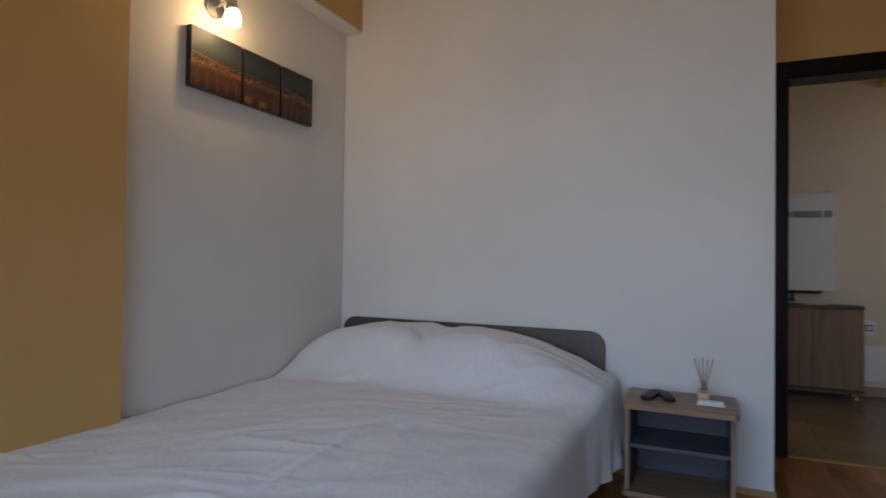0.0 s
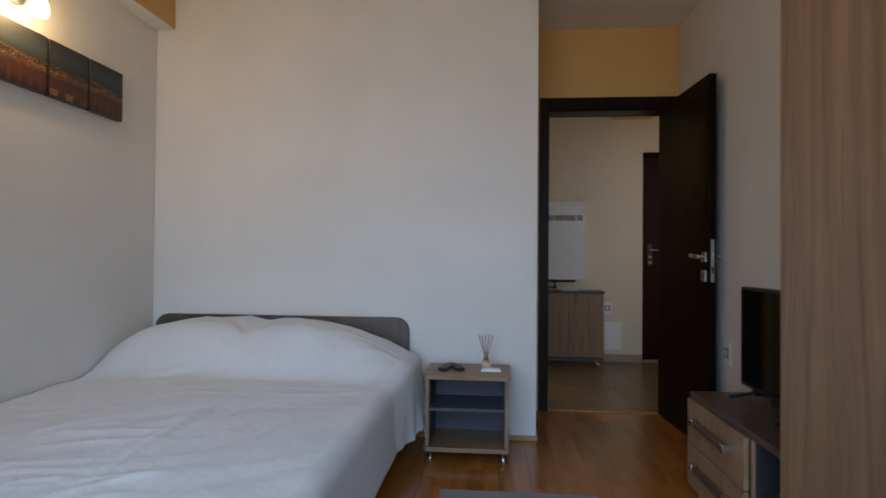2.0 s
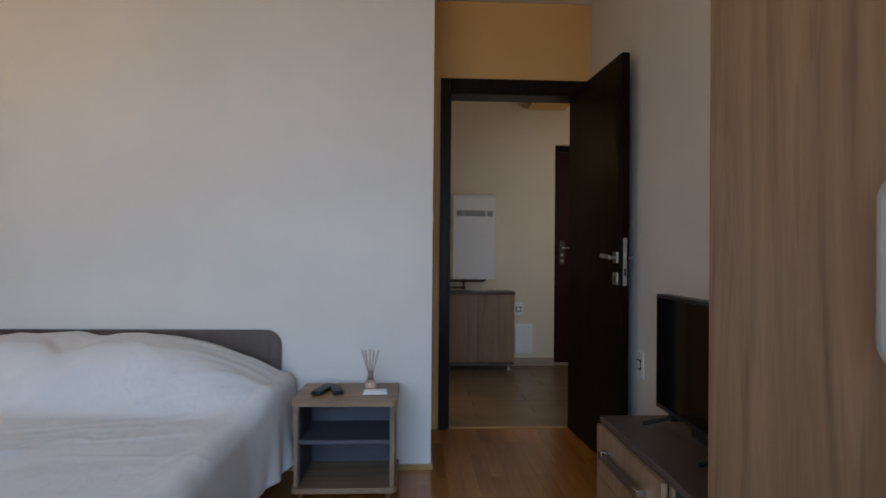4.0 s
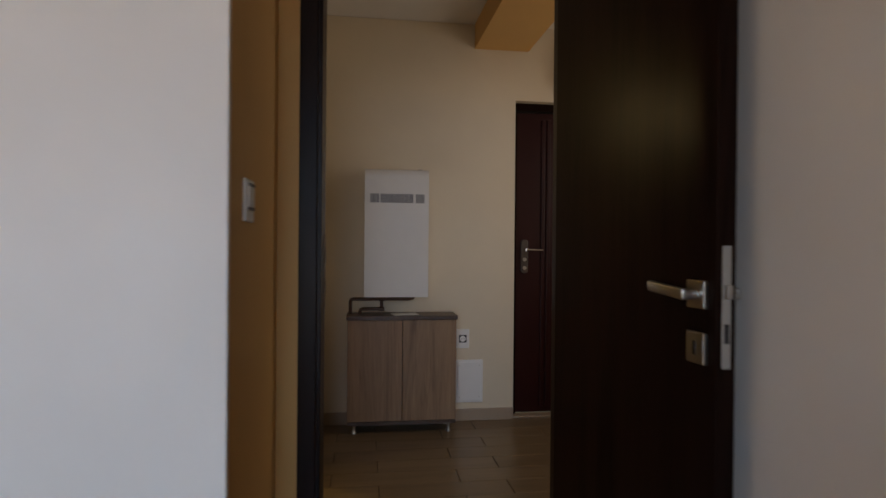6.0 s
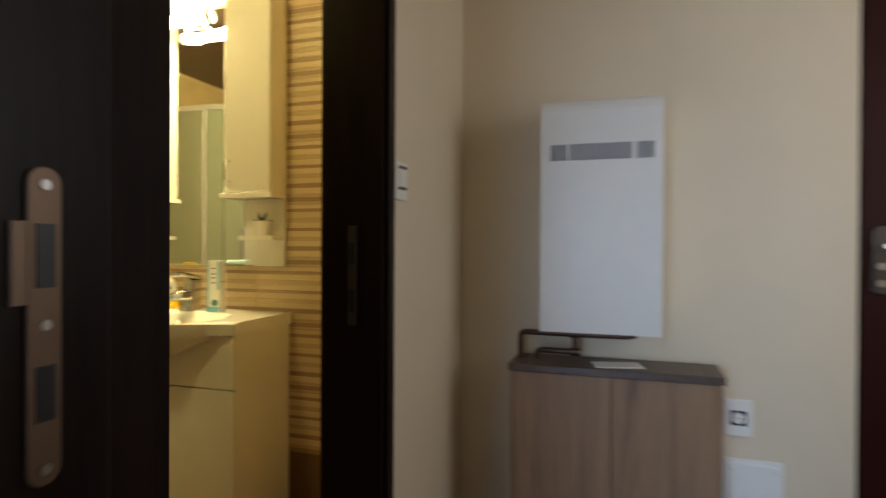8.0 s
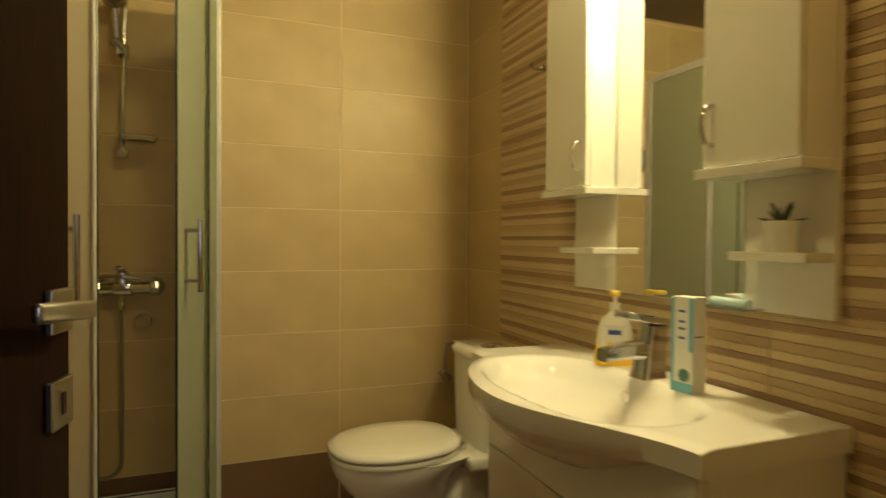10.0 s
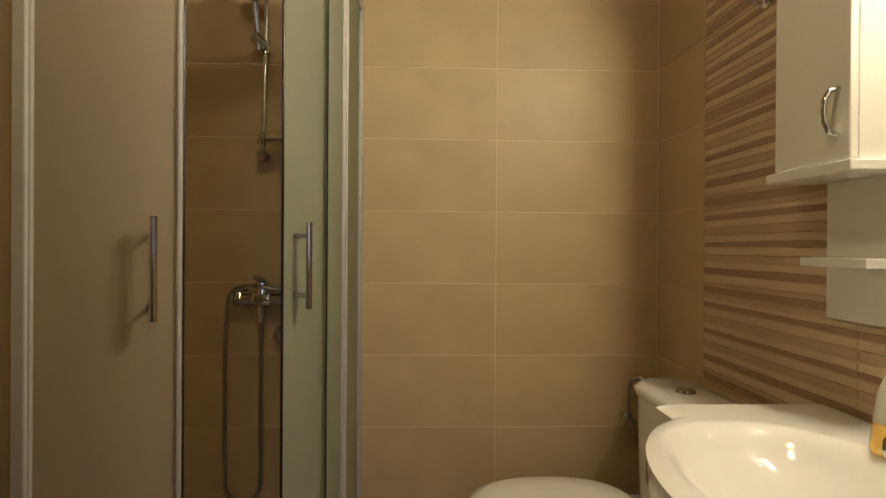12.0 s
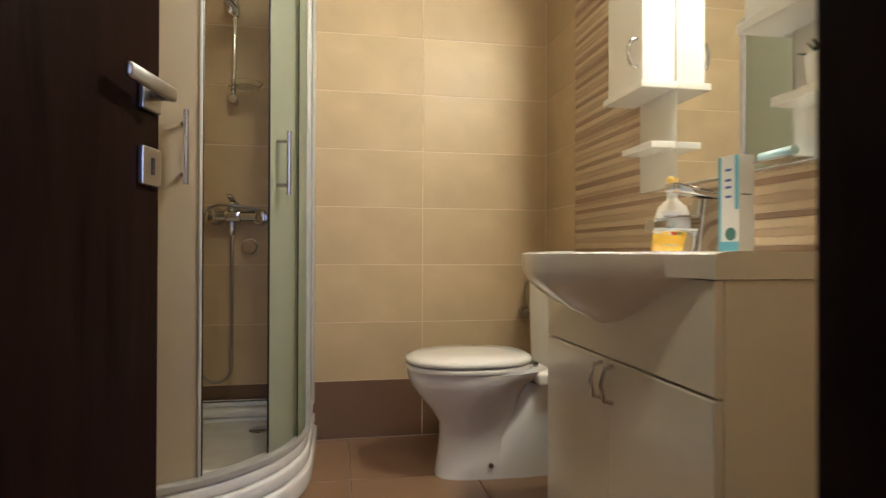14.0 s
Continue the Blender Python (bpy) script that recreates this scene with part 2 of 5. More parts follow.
def box(x0, x1, y0, y1, z0, z1, bevel=0.0, seg=2):
    bm = bmesh.new()
    add_box(bm, x0, x1, y0, y1, z0, z1)
    if bevel:
        bmesh.ops.bevel(bm, geom=bm.edges[:], offset=bevel, segments=seg, affect="EDGES", profile=0.5)
    return bm


def boxes(*lists):
    bm = bmesh.new()
    for b in lists:
        add_box(bm, *b)
    return bm


def cyl(at, r, h, axis="z", seg=24, r2=None, bevel=0.0):
    bm = bmesh.new()
    bmesh.ops.create_cone(bm, cap_ends=True, segments=seg, radius1=r, radius2=r if r2 is None else r2, depth=h)
    if bevel:
        es = [e for e in bm.edges if len(e.link_faces) == 2 and any(len(f.verts) > 4 for f in e.link_faces)]
        bmesh.ops.bevel(bm, geom=es, offset=bevel, segments=2, affect="EDGES", profile=0.5)
    turn = {"z": (0, 0, 0), "x": (0, 90, 0), "y": (90, 0, 0)}[axis]
    bmesh.ops.transform(bm, matrix=pose(*at, *turn), verts=bm.verts)
    return bm


def lathe(at, profile, seg=28):
    """A turned body: profile of (radius, height)."""
    bm = bmesh.new()
    rings = []
    for r, z in profile:
        if r < 1e-5:
            rings.append([bm.verts.new((at[0], at[1], at[2] + z))])
        else:
            rings.append([bm.verts.new((at[0] + r * math.cos(a), at[1] + r * math.sin(a), at[2] + z))
                          for a in (2 * math.pi * i / seg for i in range(seg))])
    for a, b in zip(rings, rings[1:]):
        for i in range(seg):
            j = (i + 1) % seg
            if len(a) == 1 and len(b) == 1:
                continue
            if len(a) == 1:
                bm.faces.new((a[0], b[j], b[i]))
            elif len(b) == 1:
                bm.faces.new((a[i], a[j], b[0]))
            else:
                bm.faces.new((a[i], a[j], b[j], b[i]))
    bmesh.ops.recalc_face_normals(bm, faces=bm.faces)
    return bm


def tube(points, r, seg=12, closed=False):
    """A round bar along a line of points."""
    bm = bmesh.new()
    pts = [Vector(p) for p in points]
    up = Vector((0.13, 0.27, 0.95))
    rings = []
    for i, p in enumerate(pts):
        a = pts[i - 1] if i else p
        b = pts[i + 1] if i + 1 < len(pts) else p
        d = (b - a).normalized()
        u = d.cross(up).normalized() if rings == [] else (last - d * last.dot(d)).normalized()
        last = u
        w = d.cross(u)
        rings.append([bm.verts.new(p + r * (math.cos(t) * u + math.sin(t) * w)) for t in (2 * math.pi * k / seg for k in range(seg))])
    for a, b in zip(rings, rings[1:]):
        for k in range(seg):
            bm.faces.new((a[k], a[(k + 1) % seg], b[(k + 1) % seg], b[k]))
    bm.faces.new(list(reversed(rings[0])))
    bm.faces.new(rings[-1])
    bmesh.ops.recalc_face_normals(bm, faces=bm.faces)
    return bm


def slab(outline, z0, z1, bevel=0.0, seg=2):
    """A flat plate from an outline in x and y."""
    bm = bmesh.new()
    lo = [bm.verts.new((x, y, z0)) for x, y in outline]
    hi = [bm.verts.new((x, y, z1)) for x, y in outline]
    bm.faces.new(list(reversed(lo)))
    top = bm.faces.new(hi)
    n = len(lo)
    for i in range(n):
        bm.faces.new((lo[i], lo[(i + 1) % n], hi[(i + 1) % n], hi[i]))
    bmesh.ops.recalc_face_normals(bm, faces=bm.faces)
    if bevel:
        es = [e for e in bm.edges if abs(e.verts[0].co.z - e.verts[1].co.z) < 1e-6]
        bmesh.ops.bevel(bm, geom=es, offset=bevel, segments=seg, affect="EDGES", profile=0.5)
    return bm


def turned(bm, m):
    bmesh.ops.transform(bm, matrix=m, verts=bm.verts)
    return bm


def joined(*bms):
    out = bmesh.new()
    for b in bms:
        me = bpy.data.meshes.new("join")
        b.to_mesh(me)
        b.free()
        out.from_mesh(me)
        bpy.data.meshes.remove(me)
    return out


def rim(o, i, z0, z1, bevel=0.0):
    """A rim between two outlines."""
    bm = bmesh.new()
    v = [[bm.verts.new((x, y, z)) for x, y in line] for z in (z0, z1) for line in (o, i)]
    n = len(o)
    for k in range(n):
        j = (k + 1) % n
        bm.faces.new((v[0][k], v[0][j], v[2][j], v[2][k]))
        bm.faces.new((v[1][j], v[1][k], v[3][k], v[3][j]))
        bm.faces.new((v[2][k], v[2][j], v[3][j], v[3][k]))
        bm.faces.new((v[0][j], v[0][k], v[1][k], v[1][j]))
    bmesh.ops.recalc_face_normals(bm, faces=bm.faces)
    if bevel:
        es = [e for e in bm.edges if len(e.link_faces) == 2 and e.calc_face_angle(0) > 1 and abs(e.verts[0].co.z - e.verts[1].co.z) < 1e-6]
        bmesh.ops.bevel(bm, geom=es, offset=bevel, segments=3, affect="EDGES", profile=0.5)
    return bm


def arc(cx, cy, r, a0, a1, n):
    return [(cx + r * math.cos(radians(a0 + (a1 - a0) * i / n)), cy + r * math.sin(radians(a0 + (a1 - a0) * i / n))) for i in range(n + 1)]


def rounded_rect(x0, x1, y0, y1, r, n=6):
    return arc(x1 - r, y1 - r, r, 0, 90, n) + arc(x0 + r, y1 - r, r, 90, 180, n) + arc(x0 + r, y0 + r, r, 180, 270, n) + arc(x1 - r, y0 + r, r, 270, 360, n)


def structure(name, bm, mat, label="", category=""):
    return tagged(part(name, bm, mat), label, category, "", "structure")


# ---- structure: bedroom ----
H = 2.51
structure("wall_north", boxes((-0.12, 2.21, 0, 0.02, 0, H), (-0.12, 2.11, 0.02, 0.10, 0, H)), WHITE, "plain white painted wall behind the bed", "wall")
structure("wall_return", box(2.113, 2.207, 0.023, 0.62, 0, H), OCHRE, "short ochre painted wall beside the doorway", "wall")
structure("wall_door", boxes((2.10, 2.312, 0.62, 0.68, 0, H), (3.097, 3.27, 0.62, 0.68, 0, H), (2.312, 3.097, 0.62, 0.68, 1.985, H)), OCHRE,
          "ochre painted wall above and beside the bedroom door", "wall")
structure("wall_hall_south", boxes((2.02, 2.312, 0.68, 0.775, 0, H), (3.097, 4.62, 0.68, 0.775, 0, H), (2.312, 3.097, 0.68, 0.775, 1.985, H)), CREAM,
          "cream painted hallway wall round the bedroom door", "wall")
structure("wall_east", box(3.158, 3.27, -4.1, 0.617, 0, H), WHITE, "white painted wall behind the television", "wall")
structure("wall_west", box(-0.12, -0.003, -4.1, -0.003, 0, H), WHITE, "white painted wall with the pictures", "wall")
structure("wall_west_ochre", box(0.0, 0.045, -3.98, -1.435, 0, H), OCHRE, "ochre painted wall section standing proud beside the bed", "wall")
structure("beam_bedroom", box(0.0, 0.106, -3.97, -0.004, 2.320, H - 0.003), OCHRE, "ochre painted ceiling beam over the bed", "beam")
structure("beam_soffit", box(0.0, 0.1055, -3.965, -0.004, 2.315, 2.3195), WHITE, "white painted underside of the ochre beam", "beam")
structure("wall_south", boxes((-0.12, 0.35, -4.1, -3.98, 0, H), (2.65, 3.27, -4.1, -3.98, 0, H), (0.35, 2.65, -4.1, -3.98, 2.25, H)), WHITE,
          "white painted wall round the balcony door", "wall")
structure("ceiling", boxes((-0.12, 3.27, -4.1, 0.68, H + 0.002, H + 0.1), (2.02, 4.62, 0.68, 2.8, H + 0.002, H + 0.1)), CEIL, "flat white painted ceiling", "ceiling")
structure("balcony_slab", box(-2.5, 5.5, -6.0, -4.1, -0.15, -0.02), plain("balcony_concrete", (0.4, 0.38, 0.35), 0.8), "pale concrete balcony floor", "floor")
structure("ground", box(-400, 400, -400, 400, -9.2, -9.0), plain("far_ground", (0.10, 0.12, 0.06), 0.9, 0, 0.3, 0.2), "distant green ground", "ground")

win = thing("window_1", "white framed glazed balcony door", "window", (1.5, -4.04, 0), kind="structure")
for x in (-1.13, -0.03, 0.03, 1.13):
    part("window_frame", box(x - 0.035, x + 0.035, -0.03, 0.03, 0.02, 2.24, 0.004), PLASTIC, win)
for z in (0.05, 2.21):
    part("window_frame", box(-1.09, 1.09, -0.028, 0.028, z - 0.03, z + 0.03, 0.004), PLASTIC, win)
for x0 in (-1.095, 0.065):
    pane = part("pane", box(x0, x0 + 1.03, -0.006, 0.006, 0.08, 2.18), CLEAR, win)
    pane.visible_shadow = False

# oak skirting on the bed wall
structure("baseboard_north", box(1.52, 2.216, -0.012, -0.001, 0, 0.028, 0.003), OAKTRIM, "thin light oak skirting strip", "baseboard")
structure("baseboard_return", box(2.2085, 2.219, -0.012, 0.60, 0, 0.028, 0.003), OAKTRIM, "thin light oak skirting strip", "baseboard")
structure("baseboard_east", box(3.146, 3.157, -0.70, 0.61, 0, 0.028, 0.003), OAKTRIM, "thin light oak skirting strip", "baseboard")
structure("threshold", box(2.312, 3.097, 0.628, 0.668, 0.0, 0.006, 0.002), OAKTRIM, "narrow oak threshold strip in the doorway", "threshold")


# ---- structure: hall ----
structure("wall_hall_west", boxes((1.97, 2.13, 0.742, 1.032, 0, H), (1.97, 2.13, 1.785, 2.51, 0, H), (1.97, 2.13, 1.032, 1.785, 1.985, H)), CREAM,
          "cream painted hallway wall round the bathroom door", "wall")
structure("wall_hall_north", boxes((2.02, 3.41, 2.51, 2.80, 0, H), (4.31, 4.62, 2.51, 2.80, 0, H), (3.41, 4.31, 2.51, 2.80, 2.04, H)), CREAM,
          "cream painted hallway wall with the entrance door", "wall")
structure("wall_hall_east", boxes((4.5, 4.62, 0.742, 1.05, 0, H), (4.5, 4.62, 2.15, 2.505, 0, H), (4.5, 4.62, 1.05, 2.15, 0, 0.95), (4.5, 4.62, 1.05, 2.15, 2.15, H)), CREAM, "cream painted end wall of the hallway", "wall")
structure("beam_hall", boxes((3.14, 3.49, 0.742, 2.507, 2.355, H)), OCHRE, "ochre painted beam under the hallway ceiling", "beam")
structure("baseboard_hall_north", box(2.14, 3.41, 2.497, 2.509, 0, 0.075, 0.003), BASETILE, "beige tile skirting in the hallway", "baseboard")
structure("baseboard_hall_west", box(2.131, 2.142, 1.822, 2.496, 0, 0.075, 0.003), BASETILE, "beige tile skirting in the hallway", "baseboard")

# unseen window, added to give the hall's fill light an opening
win2 = thing("window_2", "unseen white framed window added to the hallway", "window", (4.56, 1.6, 0), kind="structure")
for y in (-0.515, 0.0, 0.515):
    part("window_frame", box(-0.03, 0.03, y - 0.034, y + 0.034, 0.955, 2.145, 0.004), PLASTIC, win2)
for z in (0.985, 2.115):
    part("window_frame", box(-0.028, 0.028, -0.48, 0.48, z - 0.03, z + 0.03, 0.004), PLASTIC, win2)
for y0 in (-0.48, 0.035):
    pane = part("pane", box(-0.006, 0.006, y0, y0 + 0.445, 1.016, 2.084), CLEAR, win2)
    pane.visible_shadow = False

# ---- structure: bathroom ----
BX, BY0, BY1, BH = -0.25, 0.447, 2.415, 2.27
structure("wall_bath_west", box(BX - 0.12, BX - 0.0015, BY0 - 0.1, BY1 + 0.06, 0, 2.4), GROUT, "bathroom wall clad in beige tiles", "wall")
structure("wall_bath_south", box(BX - 0.0005, 2.02, BY0 - 0.12, BY0 - 0.0015, 0, 2.4), GROUT, "bathroom wall clad in beige tiles", "wall")
structure("wall_bath_north", box(BX - 0.0005, 2.02, BY1 + 0.0015, 2.507, 0, 2.4), GROUT, "bathroom wall clad in striped tiles", "wall")
structure("wall_bath_east", boxes((1.957, 1.967, BY0, 1.032, 0, BH), (1.957, 1.967, 1.785, BY1, 0, BH), (1.957, 1.967, 1.032, 1.785, 1.985, BH)), TILE,
          "beige tiled bathroom wall round the door", "wall")
structure("ceiling_bath", box(BX - 0.1, 1.968, BY0 - 0.1, BY1 + 0.05, BH, BH + 0.08), DARKCEIL, "dark brown lowered bathroom ceiling", "ceiling")


# ---- doors ----
def door_frame(name, label, length, depth, height, at, rz, trim=0.075, first=0.075, head=None):
    """A dark lining with flat trim on both sides; the opening runs along x from 0 to length, the wall from y 0 to depth."""
    head = head or trim
    d = thing(name, label, "door frame", at, rz, kind="structure")
    for x0, x1 in ((-0.002, 0.02), (length - 0.02, length + 0.002)):
        part("jamb", box(x0, x1, -0.003, depth + 0.003, 0, height - 0.02, 0.002), FRAMEWENGE, d)
    part("head_jamb", box(0.0, length, -0.003, depth + 0.003, height - 0.022, height, 0.002), FRAMEWENGE, d)
    for y0, y1 in ((-0.016, -0.004), (depth + 0.004, depth + 0.016)):
        for x0, x1 in ((-first + 0.008, 0.008), (length - 0.008, length + trim - 0.008)):
            part("trim", box(x0, x1, y0, y1, 0, height + head - 0.008, 0.003), FRAMEWENGE, d)
        part("head_trim", box(0.009, length - 0.009, y0, y1, height - 0.008, height + head - 0.008, 0.003), FRAMEWENGE, d)
    return d


def lever_handle(parent, x, y, z, side, reach=-1, mat=None, key=0.099, length=0.125):
    """Lever on a square rose with a key rose below, on the face at y; side: +1 or -1 along y, reach: lever direction along x."""
    mat = mat or STEEL
    h = part("door_handle", joined(box(x - 0.026, x + 0.026, min(y, y + side * 0.009), max(y, y + side * 0.009), z - 0.026, z + 0.026, 0.002),
                                   cyl((x, y + side * 0.022, z), 0.010, 0.036, "y", 16)), mat, parent, "brushed steel handle rose")
    bm = box(min(x - 0.010 * reach, x + length * reach), max(x - 0.010 * reach, x + length * reach), y + side * 0.037 - 0.006, y + side * 0.037 + 0.006, z - 0.011, z + 0.011, 0.005, 3)
    for v in bm.verts:
        k = abs(v.co.x - x) / length
        v.co.z = z + (v.co.z - z) * (1.0 + 0.5 * (k - k * k)) + 0.016 * k * (1 - 0.5 * k)
        v.co.y -= side * 0.010 * k * k
    smooth(part("lever", bm, mat, h, "steel lever"))
    r = part("key_rose", joined(box(x - 0.026, x + 0.026, min(y, y + side * 0.009), max(y, y + side * 0.009), z - key - 0.029, z - key + 0.029, 0.002)), mat, parent, "steel key rose")
    part("keyhole", box(x - 0.004, x + 0.004, min(y + side * 0.009, y + side * 0.0105), max(y + side * 0.009, y + side * 0.0105), z - key - 0.013, z - key + 0.013), BLACK, r)


def door_leaf(name, label, at, rz, width, height, inset, grip=1.015, key=0.099, reach=0.125):
    """A flat dark leaf from its hinge at the origin along +x; thickness along -y."""
    d = thing(name, label, "door", at, rz)
    part("leaf", box(0.0, width, -0.04, 0.0, 0.012, height, 0.003), WENGE, d)
    for side, y in ((1, 0.0), (-1, -0.04)):
        lever_handle(d, width - inset, y, grip, side, key=key, length=reach)
    lk = part("lock_plate", box(width, width + 0.002, -0.029, -0.011, 0.885, 1.105, 0.0008), SATIN, d, "steel lock plate on the door edge")
    part("latch", box(width + 0.002, width + 0.012, -0.026, -0.014, 1.01, 1.035, 0.002), STEEL, lk)
    part("bolt_slot", box(width + 0.002, width + 0.003, -0.025, -0.015, 0.93, 0.965), BLACK, lk)
    for z in (0.22, 1.72):
        part("hinge", cyl((-0.006, 0.004, z), 0.008, 0.09, "z", 12), STEEL, d)
    return d


door_frame("door_frame_1", "dark wenge door frame round the bedroom doorway", 0.785, 0.155, 1.985, (2.312, 0.62, 0), 0, 0.058, 0.052, 0.075)
bedroom_door = door_leaf("bedroom_door", "open dark wenge interior door with steel handle", (3.068, 0.604, 0), -86.4, 0.735, 1.965, 0.048)
door_frame("door_frame_2", "dark wenge door frame round the bathroom doorway", 0.753, 0.165, 1.985, (2.13, 1.032, 0), 90, 0.042, 0.127)
bath_door = door_leaf("bathroom_door", "open dark wenge bathroom door with steel handle", (1.942, 1.027, 0), 168.5, 0.675, 1.965, 0.036, 1.045, 0.110, 0.100)
strike = thing("strike_plate", "pale steel strike plate on the bathroom door frame", "strike plate", (2.05, 1.7625, 0))
part("plate", box(-0.012, 0.012, -0.002, 0.002, 0.87, 1.13, 0.0008), DULL, strike)
for z0, z1 in ((0.905, 0.965), (1.03, 1.085)):
    part("slot", box(-0.008, 0.008, -0.0035, -0.002, z0, z1), BLACK, strike)
strike2 = thing("strike_plate", "steel strike plate on the bedroom door frame", "strike plate", (2.3345, 0.720, 0))
part("plate", turned(slab(rounded_rect(-0.0125, 0.0125, -0.1275, 0.1025, 0.012, 5), 0, 0.003, 0.0006), pose(-0.001, 0, 1.0325, 90, 0, 90)), BRONZE, strike2)
part("tongue", box(-0.001, 0.0022, -0.024, -0.0126, 1.036, 1.096, 0.001), BRONZE, strike2, "bent lip of the strike plate")
for z in (0.917, 1.021, 1.122):
    part("screw", cyl((0.0025, 0, z), 0.004, 0.002, "x", 10), STEEL, strike2)
for z0, z1 in ((0.952, 0.992), (1.048, 1.094)):
    part("slot", box(0.002, 0.0035, -0.007, 0.007, z0, z1), BLACK, strike2)

entry = thing("entrance_door", "maroon steel entrance door with long handle plate", "door", (3.41, 2.60, 0))
part("frame_side", box(0.0, 0.03, -0.03, 0.08, 0, 2.04, 0.003), WENGE, entry)
part("frame_side", box(0.87, 0.90, -0.03, 0.08, 0, 2.04, 0.003), WENGE, entry)
part("frame_head", box(0.03, 0.87, -0.03, 0.08, 1.99, 2.04, 0.003), WENGE, entry)
el = part("leaf", box(0.032, 0.868, 0.0, 0.06, 0.012, 1.985, 0.004), STEELDOOR, entry)
for x0, x1 in ((0.20, 0.228), (0.236, 0.264), (0.64, 0.668), (0.676, 0.70)):
    part("ridge", box(x0, x1, -0.009, 0.0, 0.05, 1.94, 0.006, 3), STEELDOOR, el)
pl = part("handle_plate", slab(rounded_rect(0.066, 0.114, 0.93, 1.15, 0.02), 0, 0.012, 0.003), DULL, el, "dark steel handle plate")
pl.matrix_basis = Matrix.Translation((0.0, -0.001, 0.0)) @ pose(0, 0, 0, 90, 0, 0)
smooth(part("door_handle", joined(cyl((0.09, -0.035, 1.085), 0.009, 0.05, "y", 14), tube([(0.09, -0.06, 1.085), (0.13, -0.062, 1.085), (0.20, -0.058, 1.082)], 0.008)), CHROME, el))
for z in (0.965, 1.02):
    part("cylinder_lock", cyl((0.09, -0.016, z), 0.012, 0.012, "y", 16), STEEL, el)
part("name_tag", box(0.42, 0.45, -0.003, 0.0, 1.495, 1.51), PLASTIC, el, "small white sticker")
structure("entrance_sill", box(3.41, 4.31, 2.52, 2.60, 0, 0.012, 0.003), BASETILE, "pale stone entrance sill", "threshold")


# ---- bedroom things ----
FOLDS = []
fold_rng = random.Random(21)
for k in range(13):
    # long creases fanning out from the foot of the pillow
    x0, y0 = 1.36 - 0.035 * k + fold_rng.uniform(-0.05, 0.05), -0.60 - 0.020 * k + fold_rng.uniform(-0.05, 0.05)
    a, reach = radians(196 + 6.5 * k + fold_rng.uniform(-5, 5)), fold_rng.uniform(0.55, 1.05)
    FOLDS.append((x0, y0, x0 + reach * math.cos(a), y0 + reach * math.sin(a), fold_rng.uniform(0.011, 0.022), fold_rng.uniform(0.0025, 0.0060)))
for k in range(16):
    # short crumples on the flat of the bed
    x0, y0 = fold_rng.uniform(0.1, 1.3), fold_rng.uniform(-1.9, -0.8)
    a, reach = radians(fold_rng.uniform(190, 250)), fold_rng.uniform(0.15, 0.40)
    FOLDS.append((x0, y0, x0 + reach * math.cos(a), y0 + reach * math.sin(a), fold_rng.uniform(0.010, 0.018), fold_rng.uniform(0.003, 0.006)))
# the valley between the pillows and the cloth pulled over the pillow end
FOLDS += [(0.55, -0.16, 0.76, -0.44, 0.030, -0.016), (0.95, -0.17, 0.76, -0.44, 0.028, -0.014), (0.76, -0.36, 0.74, -0.58, 0.022, -0.009),
          (1.10, -0.13, 1.56, -0.10, 0.020, 0.014), (1.16, -0.22, 1.57, -0.20, 0.018, 0.013), (1.14, -0.33, 1.56, -0.30, 0.018, 0.012), (1.22, -0.46, 1.55, -0.38, 0.020, 0.010),
          (0.86, -0.26, 1.30, -0.52, 0.022, 0.007), (0.66, -0.50, 0.20, -0.62, 0.020, 0.007)]


def fold_height(x, y):
    """Creases as soft ridges along straight runs that fade at both ends."""
    z = 0.0
    for x0, y0, x1, y1, w, amp in FOLDS:
        dx, dy = x1 - x0, y1 - y0
        q = dx * dx + dy * dy
        t = ((x - x0) * dx + (y - y0) * dy) / q
        if 0 < t < 1:
            d = ((x - x0) * dy - (y - y0) * dx) / math.sqrt(q) + 0.012 * math.sin(t * 5 + x0 * 9)
            if abs(d) < 3 * w:
                z += amp * math.exp(-(d / w) ** 2) * math.sin(math.pi * t) ** 0.7
    return z


